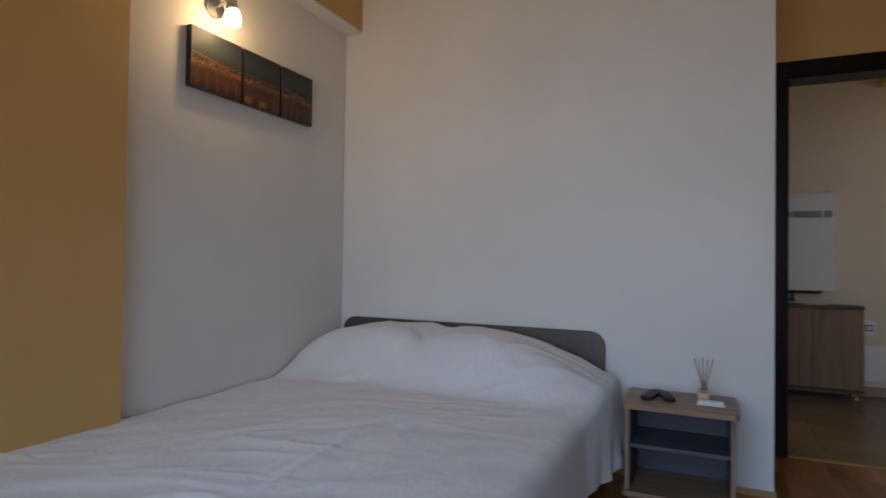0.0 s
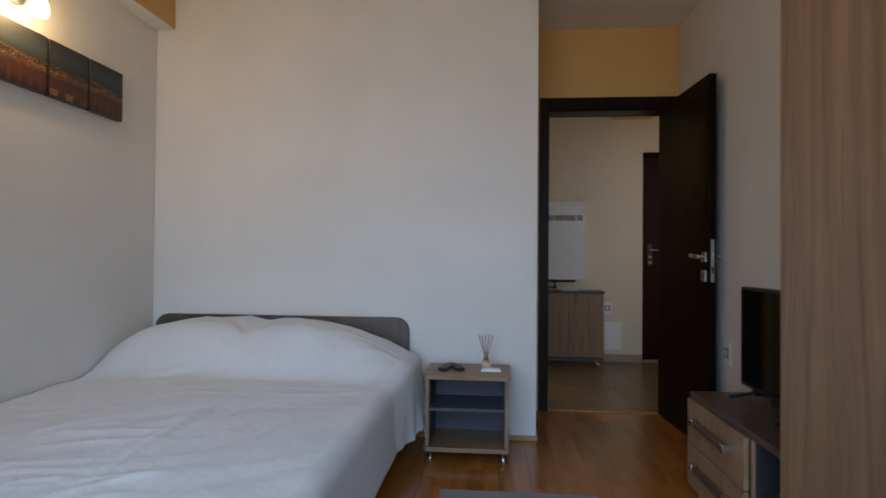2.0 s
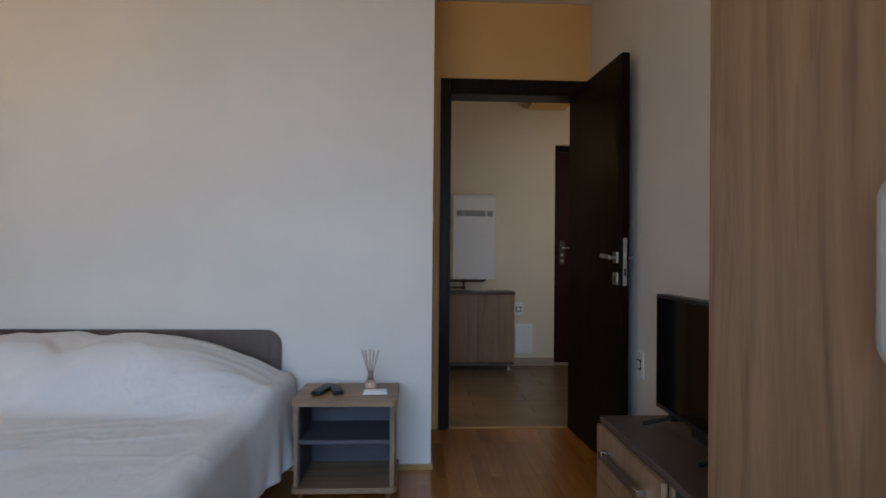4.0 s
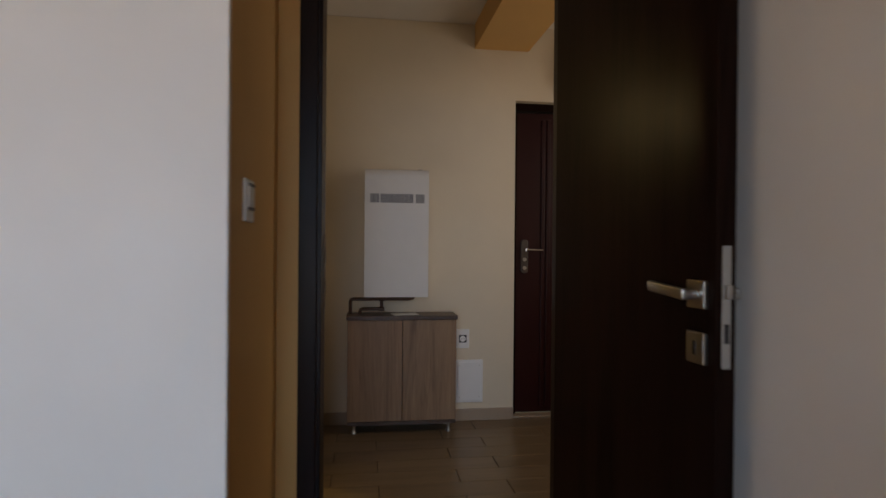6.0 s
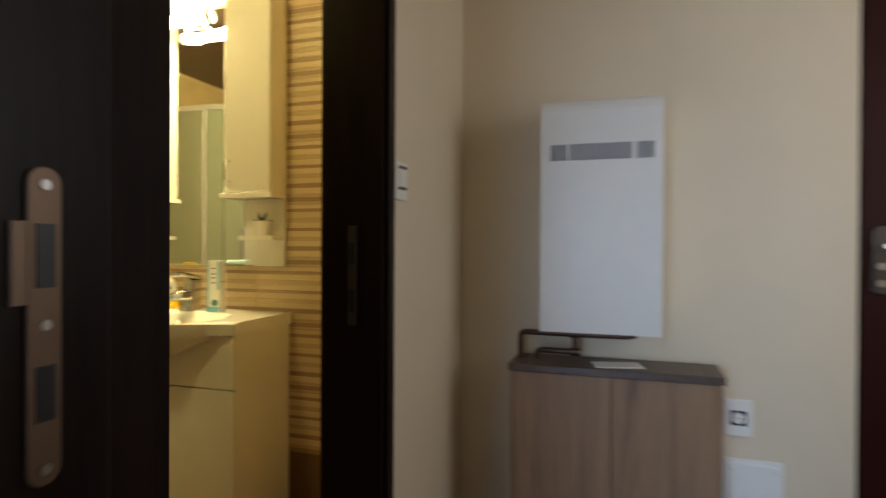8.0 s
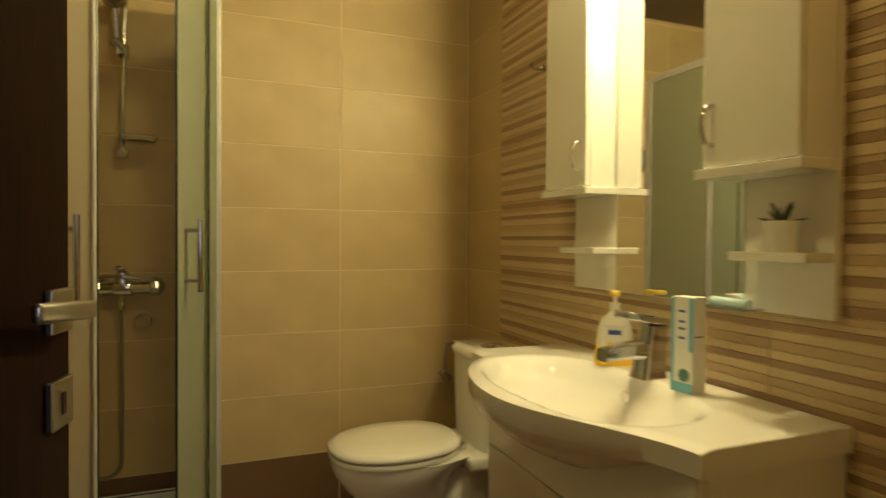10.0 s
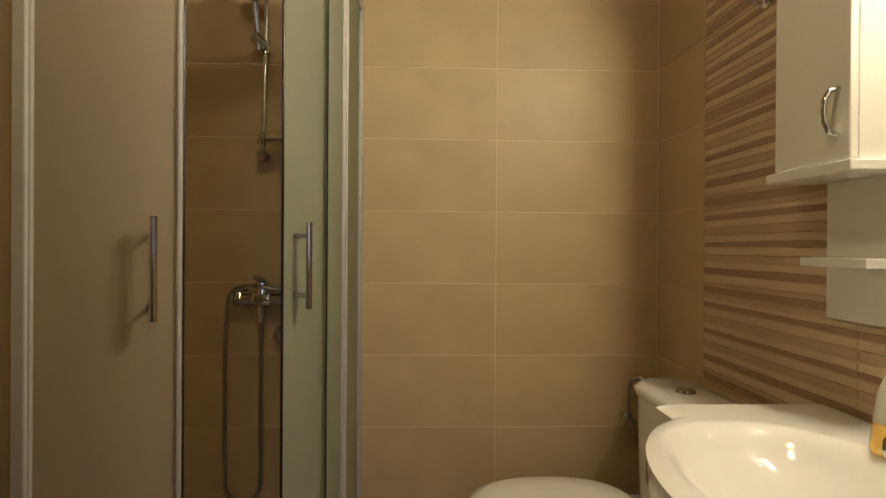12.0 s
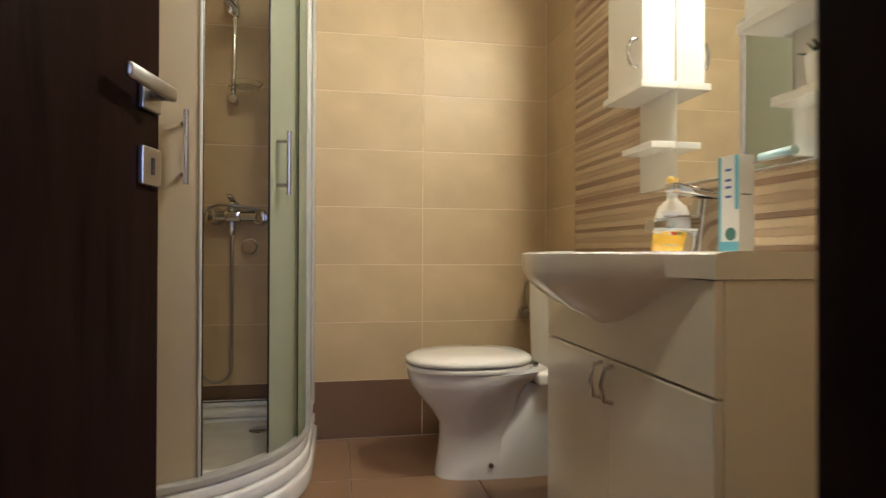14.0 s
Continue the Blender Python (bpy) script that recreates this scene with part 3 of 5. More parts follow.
def cover_height(x, y):
    """Height of the cover over mattress and pillows."""
    z = 0.405 + 0.02 * math.sin(math.pi * min(1, max(0, x / 1.5)))
    k = min(1.0, max(0.0, (y + 0.62) / 0.27))
    k = k * k * (3 - 2 * k)
    side = min(1.0, max(0.0, (1.69 - x) / 0.72))
    left = min(1.0, max(0.0, (x + 0.02) / 0.36))
    side, left = math.sin(side * math.pi / 2) ** 1.15, math.sqrt(1 - (1 - left) ** 2)
    dip = 1 - 0.16 * math.exp(-((x - 0.72) / 0.07) ** 2 - ((y + 0.30) / 0.22) ** 2)
    z += 0.229 * k * side * left * dip
    p, q = 0.80 * y - 0.60 * x, 0.60 * y + 0.80 * x
    z += 0.010 * noise.noise(Vector((p * 2.6, q * 1.1, 0.3)))
    z += 0.007 * noise.noise(Vector((p * 9.0 + 0.8 * noise.noise(Vector((x * 3, y * 3, 2.0))), q * 1.5, 4.1)))
    for turn, amp, f, off in ((0.9, 0.0085, 5.0, 1.7), (0.35, 0.0065, 7.5, 5.1), (1.25, 0.0055, 10.0, 9.4)):
        c, d = math.cos(turn), math.sin(turn)
        u, w = c * y - d * x, d * y + c * x
        r = noise.noise(Vector((u * f, w * f * 0.22 + 0.3 * u, off)))
        fold = max(0.0, 1 - abs(r) * 4.5)
        gate = max(0.0, noise.noise(Vector((x * 2.0, y * 2.0, off + 3.0))) + 0.15)
        z += amp * fold * fold * (3 - 2 * fold) * gate * 1.4
    z += 0.0012 * noise.noise(Vector((x * 19, y * 23, 0.7))) + fold_height(x, y)
    return z


def bed_cover():
    bm = bmesh.new()
    rows, cols = 290, 200
    grid = []
    for i in range(rows + 1):
        y = -2.04 + (2.04 - 0.055) * i / rows
        line = []
        head = min(1.0, max(0.0, (y + 0.62) / 0.3))
        edge = 1.46 + 0.070 * head
        hem = 0.112 + 0.125 * max(0.0, (y + 0.36) / 0.36)
        top = cover_height(edge, y)
        for j in range(cols + 1):
            s = j / cols
            if s < 0.74:
                x = 0.006 + (edge - 0.006) * s / 0.74
                z = cover_height(x, y)
            else:
                q = (s - 0.74) / 0.26
                bend = min(1.0, q / 0.30)
                x = edge + (0.065 - 0.012 * head) * math.sin(bend * math.pi / 2)
                z = top - 0.065 * (1 - math.cos(bend * math.pi / 2))
                fall = max(0.0, (q - 0.30) / 0.70)
                z = z - fall * (z - hem)
                wave = 0.012 * noise.noise(Vector((y * 4.0, 1.7, fall * 0.5))) + 0.016 * head * math.sin(y * 46 + fall * 2) * fall
                x += wave * fall + 0.018 * fall + 0.010 * fall * head
            line.append(bm.verts.new((x, y, z)))
        grid.append(line)
    for a, b in zip(grid, grid[1:]):
        for j in range(cols):
            bm.faces.new((a[j], a[j + 1], b[j + 1], b[j]))
    return bm


bed = thing("bed", "low double bed with grey-brown laminate headboard", "bed", (0, 0, 0))
hb = slab(rounded_rect(0.03, 1.507, -0.20, 0.663, 0.075, 8), 0, 0.028, 0.003)
hb = turned(hb, pose(0, -0.004, 0, 90, 0, 0))
for v in hb.verts:
    v.co.z = max(v.co.z, 0.0)
part("headboard", hb, HEADWOOD, bed)
part("side_rail", box(1.462, 1.487, -2.02, -0.034, 0.06, 0.30, 0.002), OAKY, bed)
part("side_rail", box(0.012, 0.037, -2.02, -0.034, 0.06, 0.30, 0.002), OAKY, bed)
part("foot_rail", box(0.038, 1.461, -2.02, -1.995, 0.06, 0.30, 0.002), OAKX, bed)
part("slat_base", box(0.04, 1.46, -1.99, -0.04, 0.14, 0.18), OAKY, bed)
for x in (0.06, 1.43):
    for y in (-1.95, -0.10):
        part("leg", box(x - 0.025, x + 0.025, y - 0.025, y + 0.025, 0, 0.14), BLACK, bed)
mattress = tagged(part("mattress", box(0.045, 1.44, -1.985, -0.05, 0.182, 0.375, 0.04, 3), SHEET), "white mattress lying on the bed", "mattress")
for k, x in enumerate((0.42, 1.06)):
    bm = bmesh.new()
    bmesh.ops.create_uvsphere(bm, u_segments=20, v_segments=12, radius=1)
    for v in bm.verts:
        c = v.co
        c.x, c.y, c.z = math.copysign(abs(c.x) ** 0.6, c.x) * 0.27, math.copysign(abs(c.y) ** 0.6, c.y) * 0.16, c.z * 0.075
    pl_ob = smooth(part("pillow", turned(bm, pose(x, -0.24, 0.47, 0, 0, 0)), SHEET), 80)
    tagged(pl_ob, "white pillow hidden under the bed cover", "pillow", "pillows on the bed")
cover = smooth(part("bed_cover", bed_cover(), SHEET), 80)
md = cover.modifiers.new("thick", "SOLIDIFY")
md.thickness, md.offset = 0.008, -1
tagged(cover, "rumpled white cotton cover spread over bed and pillows", "bed cover")

ns = thing("nightstand", "beige oak laminate open nightstand with a shelf", "nightstand", (1.846, -0.06, 0))
top = [(-0.215, 0.0), (-0.215, -0.305)] + arc(-0.190, -0.305, 0.025, 180, 270, 5)[1:] + arc(0.190, -0.305, 0.025, 270, 360, 5) + [(0.215, 0.0)]
part("top", slab(top, 0.402, 0.424, 0.002), OAKX, ns)
for x in (-0.203, 0.187):
    part("side", box(x, x + 0.016, -0.315, -0.004, 0.072, 0.402, 0.001), OAK, ns)
part("bottom", slab(top, 0.050, 0.072, 0.002), OAKX, ns)
part("shelf", box(-0.187, 0.187, -0.295, -0.014, 0.240, 0.256, 0.001), GREYIN, ns, "grey shelf board")
part("back", box(-0.187, 0.187, -0.013, -0.006, 0.072, 0.402), GREYIN, ns, "dark grey back panel")
part("lining", box(-0.187, -0.183, -0.30, -0.014, 0.073, 0.401), GREYIN, ns)
part("lining", box(0.183, 0.187, -0.30, -0.014, 0.073, 0.401), GREYIN, ns)
for x in (-0.18, 0.18):
    for y in (-0.295, -0.04):
        smooth(part("foot", lathe((x, y, 0), [(0, 0), (0.014, 0), (0.015, 0.008), (0.011, 0.014), (0.011, 0.034), (0.019, 0.044), (0.019, 0.0502), (0, 0.0502)], 16), STEEL, ns, "metal foot"))


def remote(at, rz, w, length):
    r = thing("remote_control", "black plastic remote control lying on the nightstand", "remote", at, rz, "remotes on the nightstand")
    part("body", box(-w / 2, w / 2, -length / 2, length / 2, 0.0, 0.018, 0.005, 3), BLACK, r)
    for i in range(5):
        for j in (-1, 0, 1):
            part("button", cyl((j * w * 0.28, -length * 0.36 + i * length * 0.16, 0.019), 0.0035, 0.003, "z", 8), GREYIN, r)


remote((1.735, -0.215, 0.4245), -14, 0.045, 0.165)
remote((1.793, -0.225, 0.4245), 16, 0.045, 0.120)

dif = thing("reed_diffuser", "glass reed diffuser with pale wooden sticks", "diffuser", (1.937, -0.19, 0.4245))
smooth(part("bottle", lathe((0, 0, 0), [(0, 0), (0.022, 0), (0.024, 0.006), (0.023, 0.035), (0.012, 0.052), (0.010, 0.075), (0.013, 0.078), (0.010, 0.079), (0.0, 0.0785)], 20), CLEAR, dif))
part("label", cyl((0, 0, 0.024), 0.0245, 0.022, "z", 20), plain("peach_label", (0.75, 0.52, 0.38), 0.6), dif)
STICK = plain("reed_stick", (0.34, 0.19, 0.12), 0.7)
for dx, dy in ((-0.040, 0.006), (-0.024, -0.01), (-0.006, 0.012), (0.014, -0.008), (0.034, 0.006)):
    part("stick", tube([(dx * 0.12, dy * 0.12, 0.055), (dx, dy, 0.175)], 0.0021, 6), STICK, dif)
dish = thing("soap_dish", "white shallow dish with a small bar on the nightstand", "dish", (1.962, -0.262, 0.4245))
part("dish", box(-0.052, 0.052, -0.026, 0.026, 0, 0.010, 0.004, 2), CERAMIC, dish)
part("card", box(-0.046, 0.046, -0.02, 0.02, 0.0102, 0.016, 0.002), PLASTIC, dish)

rug = thing("rug", "grey short-pile rug lying on the parquet", "rug", (0, 0, 0))
part("rug_top", box(1.75, 2.41, -2.3, -0.735, 0.001, 0.013, 0.004), RUG, rug)
part("fringe", box(1.752, 2.408, -0.7349, -0.722, 0.001, 0.006, 0.001), RUG, rug)


AMBER = plain("amber_print", (0.20, 0.10, 0.022), 0.5, 0, 0.5, 60)
RUST = plain("rust_print", (0.10, 0.028, 0.012), 0.5, 0, 0.4, 60)


def picture(k, y0, y1):
    p = thing("picture", "unframed canvas print of a city bridge at night", "picture", (0.0, (y0 + y1) / 2, 1.82), 0, "night pictures over the bed")
    w = (y1 - y0) / 2
    part("canvas", box(0.0, 0.028, -w, w, -0.125, 0.125, 0.002), BLACK, p)
    m, n, l, b = material("night_print")
    tc, sep = n.new("ShaderNodeTexCoord"), n.new("ShaderNodeSeparateXYZ")
    l.new(tc.outputs["Object"], sep.inputs[0])
    mr = n.new("ShaderNodeMapRange")
    mr.inputs["From Min"].default_value, mr.inputs["From Max"].default_value = -0.125, 0.125
    l.new(sep.outputs["Z"], mr.inputs["Value"])
    mp = n.new("ShaderNodeMapping")
    mp.inputs["Location"].default_value = (k * 3.1, k * 1.7, 0)
    mp.inputs["Scale"].default_value = (1, 24, 2.8)
    l.new(tc.outputs["Object"], mp.inputs["Vector"])
    streak = noise_tex(n, l, mp.outputs[0], 2.0, 6, 0.7)
    add = n.new("ShaderNodeMath")
    add.operation = "MULTIPLY_ADD"
    add.inputs[1].default_value, add.inputs[2].default_value = 0.36, -0.18
    l.new(streak, add.inputs[0])
    s2 = n.new("ShaderNodeMath")
    l.new(add.outputs[0], s2.inputs[0])
    l.new(mr.outputs[0], s2.inputs[1])
    col = ramp(n, l, s2.outputs[0], [(0.04, (0.020, 0.006, 0.005)), (0.20, (0.075, 0.021, 0.010)), (0.32, (0.045, 0.013, 0.008)), (0.43, (0.13, 0.048, 0.016)), (0.48, (0.03, 0.012, 0.009)), (0.58, (0.020, 0.019, 0.019)), (0.70, (0.026, 0.043, 0.049)), (0.95, (0.018, 0.017, 0.02))])
    dots = n.new("ShaderNodeTexVoronoi")
    dots.inputs["Scale"].default_value = 95
    l.new(tc.outputs["Object"], dots.inputs["Vector"])
    near = n.new("ShaderNodeMath")
    near.operation = "LESS_THAN"
    near.inputs[1].default_value = 0.30
    l.new(dots.outputs["Distance"], near.inputs[0])
    band = ramp(n, l, mr.outputs[0], [(0.36, (0, 0, 0)), (0.42, (0.55, 0.55, 0.55)), (0.52, (0.35, 0.35, 0.35)), (0.58, (0, 0, 0))])
    gate = n.new("ShaderNodeMath")
    gate.operation = "MULTIPLY"
    l.new(near.outputs[0], gate.inputs[0])
    l.new(band, gate.inputs[1])
    lights = n.new("ShaderNodeMix")
    lights.data_type = "RGBA"
    lights.inputs[7].default_value = (0.75, 0.42, 0.12, 1)
    l.new(gate.outputs[0], lights.inputs[0])
    l.new(col, lights.inputs[6])
    l.new(lights.outputs[2], b.inputs["Base Color"])
    b.inputs["Roughness"].default_value = 0.5
    f = part("print", box(0.0282, 0.029, -w + 0.001, w - 0.001, -0.124, 0.124), m, p, "dark blue and orange night print")
    amber = AMBER
    if k != 1:
        for i in range(12):
            u, v = i / 12, (i + 1) / 12
            za, zb = 0.018 - 0.05 * u * u, 0.018 - 0.05 * v * v
            bar = box(0.0291, 0.0294, -w * 0.96 + 1.9 * w * u, -w * 0.96 + 1.9 * w * v, -0.0022, 0.0022)
            part("painted_bridge", turned(bar, Matrix.Translation((0, 0, (za + zb) / 2))), amber, f)
    for i in range(3 if k == 1 else 5):
        n3 = 3 if k == 1 else 5
        y = -w * 0.78 + 1.56 * w * i / (n3 - 1)
        part("painted_reflection", box(0.0291, 0.0294, y - (0.024 if k == 1 else 0.007), y + (0.024 if k == 1 else 0.007), -0.118, -0.088 if k == 1 else -0.05), amber if k == 1 and i != 2 else RUST, f)
    return p


picture(0, -1.150, -0.868)
picture(1, -0.852, -0.612)
picture(2, -0.596, -0.355)

sc = thing("wall_sconce", "small steel wall lamp with lit glass shade", "wall lamp", (0.0, -1.01, 2.07))
smooth(part("wall_plate", cyl((0.008, 0, 0), 0.045, 0.016, "x", 28, None, 0.004), STEEL, sc))
smooth(part("arm", tube([(0.012, 0, 0.0), (0.05, 0, 0.012), (0.085, -0.005, 0.015), (0.10, 0.0, -0.005)], 0.008), STEEL, sc))
smooth(part("lamp_holder", cyl((0.105, 0.0, -0.005), 0.026, 0.05, "z", 20, 0.020), STEEL, sc))
sh = smooth(part("shade", lathe((0.11, 0.0, -0.092), [(0.031, 0.0), (0.035, 0.018), (0.033, 0.045), (0.024, 0.066)], 24), LAMPGLOW, sc, "lit frosted glass shade"))
sh.visible_shadow = False

tv_stand = thing("tv_stand", "low beige oak television stand with two drawers", "tv stand", (2.80, -0.71, 0))
part("top", box(-0.006, 0.344, -0.775, 0.004, 0.430, 0.453, 0.002), DARKOAK, tv_stand, "dark oak top board")
part("side", box(0.0, 0.345, -0.018, 0.0, 0.055, 0.429, 0.001), OAK, tv_stand)
part("side", box(0.0, 0.345, -0.77, -0.752, 0.055, 0.429, 0.001), OAK, tv_stand)
part("divider", box(0.002, 0.334, -0.556, -0.540, 0.073, 0.429), OAK, tv_stand)
part("lining", box(0.012, 0.334, -0.560, -0.5562, 0.073, 0.429), DARKIN, tv_stand, "dark lining board")
part("lining", box(0.012, 0.334, -0.7518, -0.748, 0.073, 0.429), DARKIN, tv_stand, "dark lining board")
part("bottom", box(0.0, 0.345, -0.751, -0.019, 0.055, 0.072), OAKY, tv_stand)
part("back", box(0.335, 0.343, -0.751, -0.019, 0.073, 0.429), DARKIN, tv_stand)
part("shelf", box(0.03, 0.334, -0.7478, -0.5602, 0.245, 0.259), DARKOAK, tv_stand)
for z0, z1 in ((0.078, 0.250), (0.254, 0.426)):
    dr = part("drawer", box(-0.018, -0.001, -0.538, -0.002, z0, z1, 0.001), OAK, tv_stand)
    zc = (z0 + z1) / 2 + 0.012
    hd = part("handle", box(-0.045, -0.030, -0.41, -0.13, zc - 0.013, zc + 0.013, 0.003), DARKOAK, dr, "dark bar handle")
    for y in (-0.425, -0.115):
        part("handle_end", box(-0.047, -0.018, y - 0.0145, y + 0.0145, zc - 0.014, zc + 0.014, 0.002), CHROME, dr, "chrome handle end")
for x in (0.03, 0.31):
    for y in (-0.05, -0.72):
        smooth(part("foot", cyl((x, y, 0.027), 0.018, 0.055, "z", 16), STEEL, tv_stand))

tv = thing("television", "black flat-screen television switched off on its stand", "television", (2.975, -1.04, 0.4535))
part("casing", box(0.0, 0.045, -0.285, 0.285, 0.045, 0.440, 0.006), BLACK, tv)
part("screen", box(-0.0012, 0.0005, -0.272, 0.272, 0.062, 0.427), SCREEN, tv, "dark glossy screen")
part("neck", box(0.012, 0.040, -0.05, 0.05, 0.012, 0.06, 0.004), BLACK, tv)
for y in (-0.19, 0.19):
    part("foot", tube([(-0.075, y + 0.02, 0.007), (0.02, y, 0.030), (0.10, y + 0.02, 0.007)], 0.007, 10), BLACK, tv)
    part("foot_stem", box(0.008, 0.030, y - 0.012, y + 0.012, 0.02, 0.06, 0.003), BLACK, tv)

ward = thing("wardrobe", "tall beige oak laminate wardrobe with steel handles", "wardrobe", (2.77, -1.51, 0))
part("body", boxes((0.022, 0.378, -1.30, -0.001, 0.03, 2.28)), OAK, ward)
part("plinth", box(0.04, 0.36, -1.28, -0.02, 0.0, 0.03), BLACK, ward)
for k, (y0, y1, hy) in enumerate(((-0.645, -0.001, -0.558), (-1.299, -0.649, -0.75))):
    dr = part("door", box(0.0, 0.018, y0, y1, 0.034, 2.276, 0.0015), OAK, ward)
    bow = rim(rounded_rect(-0.060, 0.060, -0.122, 0.122, 0.030, 6), rounded_rect(-0.053, 0.053, -0.115, 0.115, 0.024, 6), 0.0, 0.034)
    smooth(part("handle", turned(bow, pose(0.0, hy, 1.01, 90, 0, -90)), SATIN, dr, "large rounded steel frame handle"), 50)


def socket(name, at, rz, label, switch=False, group="", h=0.060):
    s = thing(name, label, "switch" if switch else "socket", at, rz, group)
    part("plate", box(-0.042, 0.042, -0.008, 0.0, -h, h, 0.003), PLASTIC, s)
    if switch:
        part("rocker", box(-0.026, 0.026, -0.012, -0.0081, -0.31 * h, 0.66 * h, 0.002), PLASTIC, s)
        for z in (-0.38 * h, 0.73 * h):
            part("slot", box(-0.024, 0.024, -0.0128, -0.0081, z - 0.003, z + 0.003), DULL, s)
    else:
        part("insert", box(-0.024, 0.024, -0.0105, -0.0081, -0.024, 0.024, 0.001), BLACK, s, "dark rim")
        smooth(part("cup", cyl((0, -0.0110, 0), 0.019, 0.002, "y", 20), PLASTIC, s))
        for x in (-0.008, 0.008):
            part("hole", cyl((x, -0.0122, 0), 0.0025, 0.0012, "y", 8), BLACK, s)
    return s


socket("light_switch", (2.2075, 0.180, 1.192), 90, "white double light switch on the ochre wall", True, "", 0.045)
socket("wall_socket", (3.1575, -0.167, 0.530), -90, "white wall socket beside the television stand")
socket("wall_socket", (3.078, 2.509, 0.519), 0, "white wall socket beside the hallway cabinet")
socket("light_switch", (2.1305, 1.885, 1.255), 90, "white light switch beside the bathroom door", True, "", 0.052)

# ---- hall things ----
hc = thing("hall_cabinet", "two-door beige oak cabinet with dark top", "cabinet", (2.683, 2.49, 0))
part("top", box(-0.327, 0.327, -0.205, 0.0, 0.668, 0.692, 0.002), DARKOAK, hc, "dark brown top board")
part("bottom", box(-0.320, 0.320, -0.193, -0.004, 0.052, 0.070), DARKOAK, hc)
for x in (-0.320, 0.302):
    part("side", box(x, x + 0.018, -0.178, -0.004, 0.070, 0.668), OAK, hc)
part("back", box(-0.30, 0.30, -0.012, -0.005, 0.072, 0.667), GREYIN, hc)
for x0, x1 in ((-0.320, -0.0015), (0.0015, 0.320)):
    part("door", box(x0, x1, -0.196, -0.179, 0.074, 0.666, 0.0015), OAK, hc)
for x in (-0.28, 0.28):
    for y in (-0.17, -0.03):
        smooth(part("foot", lathe((x, y, 0), [(0, 0), (0.016, 0), (0.016, 0.01), (0.011, 0.016), (0.011, 0.04), (0.016, 0.0522), (0, 0.0522)], 14), STEEL, hc, "metal foot"))

heater = thing("wall_heater", "white wall-mounted electric boiler with slotted front", "boiler", (2.645, 2.509, 0))
prof = [(0.0, 0.80), (-0.205, 0.80)] + [(-0.205 + 0.03 - 0.03 * math.cos(radians(a)), 1.515 + 0.038 * math.sin(radians(a))) for a in (0, 20, 40, 60, 80, 90)] + [(0.0, 1.553)]
bm = bmesh.new()
sides = [[bm.verts.new((x, y, z)) for y, z in prof] for x in (-0.188, 0.188)]
bm.faces.new(sides[0])
bm.faces.new(list(reversed(sides[1])))
for i in range(len(prof)):
    j = (i + 1) % len(prof)
    bm.faces.new((sides[0][j], sides[0][i], sides[1][i], sides[1][j]))
bmesh.ops.recalc_face_normals(bm, faces=bm.faces)
part("casing", bm, PLASTIC, heater)
for x0, count in ((-0.155, 7), (-0.095, 26), (0.112, 7)):
    for i in range(count):
        part("slot", box(x0 + i * 0.0074, x0 + i * 0.0074 + 0.004, -0.2062, -0.2052, 1.355, 1.407), GREYIN, heater)
part("knob", cyl((0.14, -0.14, 1.556), 0.014, 0.006, "z", 14), BLACK, heater)

pipes = thing("copper_pipes", "tarnished copper pipes between boiler and cabinet", "pipe", (0, 2.40, 0))
def elbow(pts, r=0.010):
    return smooth(part("pipe", tube(pts, r, 12), COPPER, pipes))
elbow([(2.377, 0, 0.6925), (2.377, 0, 0.765), (2.380, 0, 0.776), (2.388, 0, 0.781), (2.40, 0, 0.782), (2.73, 0, 0.782), (2.75, 0, 0.786), (2.757, 0, 0.802)])
elbow([(2.562, 0.0, 0.80), (2.562, 0, 0.712)])
elbow([(2.562, 0, 0.722), (2.45, 0, 0.722), (2.438, 0, 0.718), (2.434, 0, 0.708), (2.434, 0, 0.6925)])
for x, z in ((2.562, 0.782), (2.562, 0.722)):
    smooth(part("fitting", cyl((x, 0, z), 0.0135, 0.034, "x", 14), COPPER, pipes))
leaflet = tagged(part("leaflet", turned(box(-0.075, 0.075, -0.045, 0.045, 0, 0.003), pose(2.70, 2.36, 0.693, 0, 0, 14)), PLASTIC), "folded white leaflet lying on the cabinet top", "paper")
fb = thing("fuse_box", "cream painted box above the entrance door", "fuse box", (3.93, 2.509, 2.085))
part("casing", box(-0.20, 0.20, -0.11, 0.0, 0.0, 0.26, 0.004), CREAM, fb)
part("cover", box(-0.18, 0.18, -0.117, -0.1105, 0.03, 0.24, 0.003), PLASTIC, fb)
ap = thing("access_panel", "white plastic access panel low on the wall", "access panel", (3.122, 2.509, 0.25))
part("frame", box(-0.088, 0.088, -0.006, 0.0, -0.135, 0.135, 0.002), PLASTIC, ap)
part("lid", box(-0.074, 0.074, -0.012, -0.0061, -0.120, 0.120, 0.002), PLASTIC, ap)
for x in (-0.064, 0.064):
    for z in (-0.10, 0.10):
        part("screw", cyl((x, -0.0125, z), 0.003, 0.002, "y", 8), STEEL, ap)

# ---- bathroom things ----
sh = thing("shower_enclosure", "quadrant shower with frosted sliding glass doors", "shower", (0, 0, 0))
S, R, G = 0.947, 0.543, 0.03
CX, CY = BX + S - R, BY0 + S - R


def quadrant(inset, n=24):
    r = R - inset
    return [(BX + 0.004, BY0 + 0.004), (BX + S - inset, BY0 + 0.004)] + arc(CX, CY, r, 0, 90, n) + [(BX + 0.004, BY0 + S - inset)]


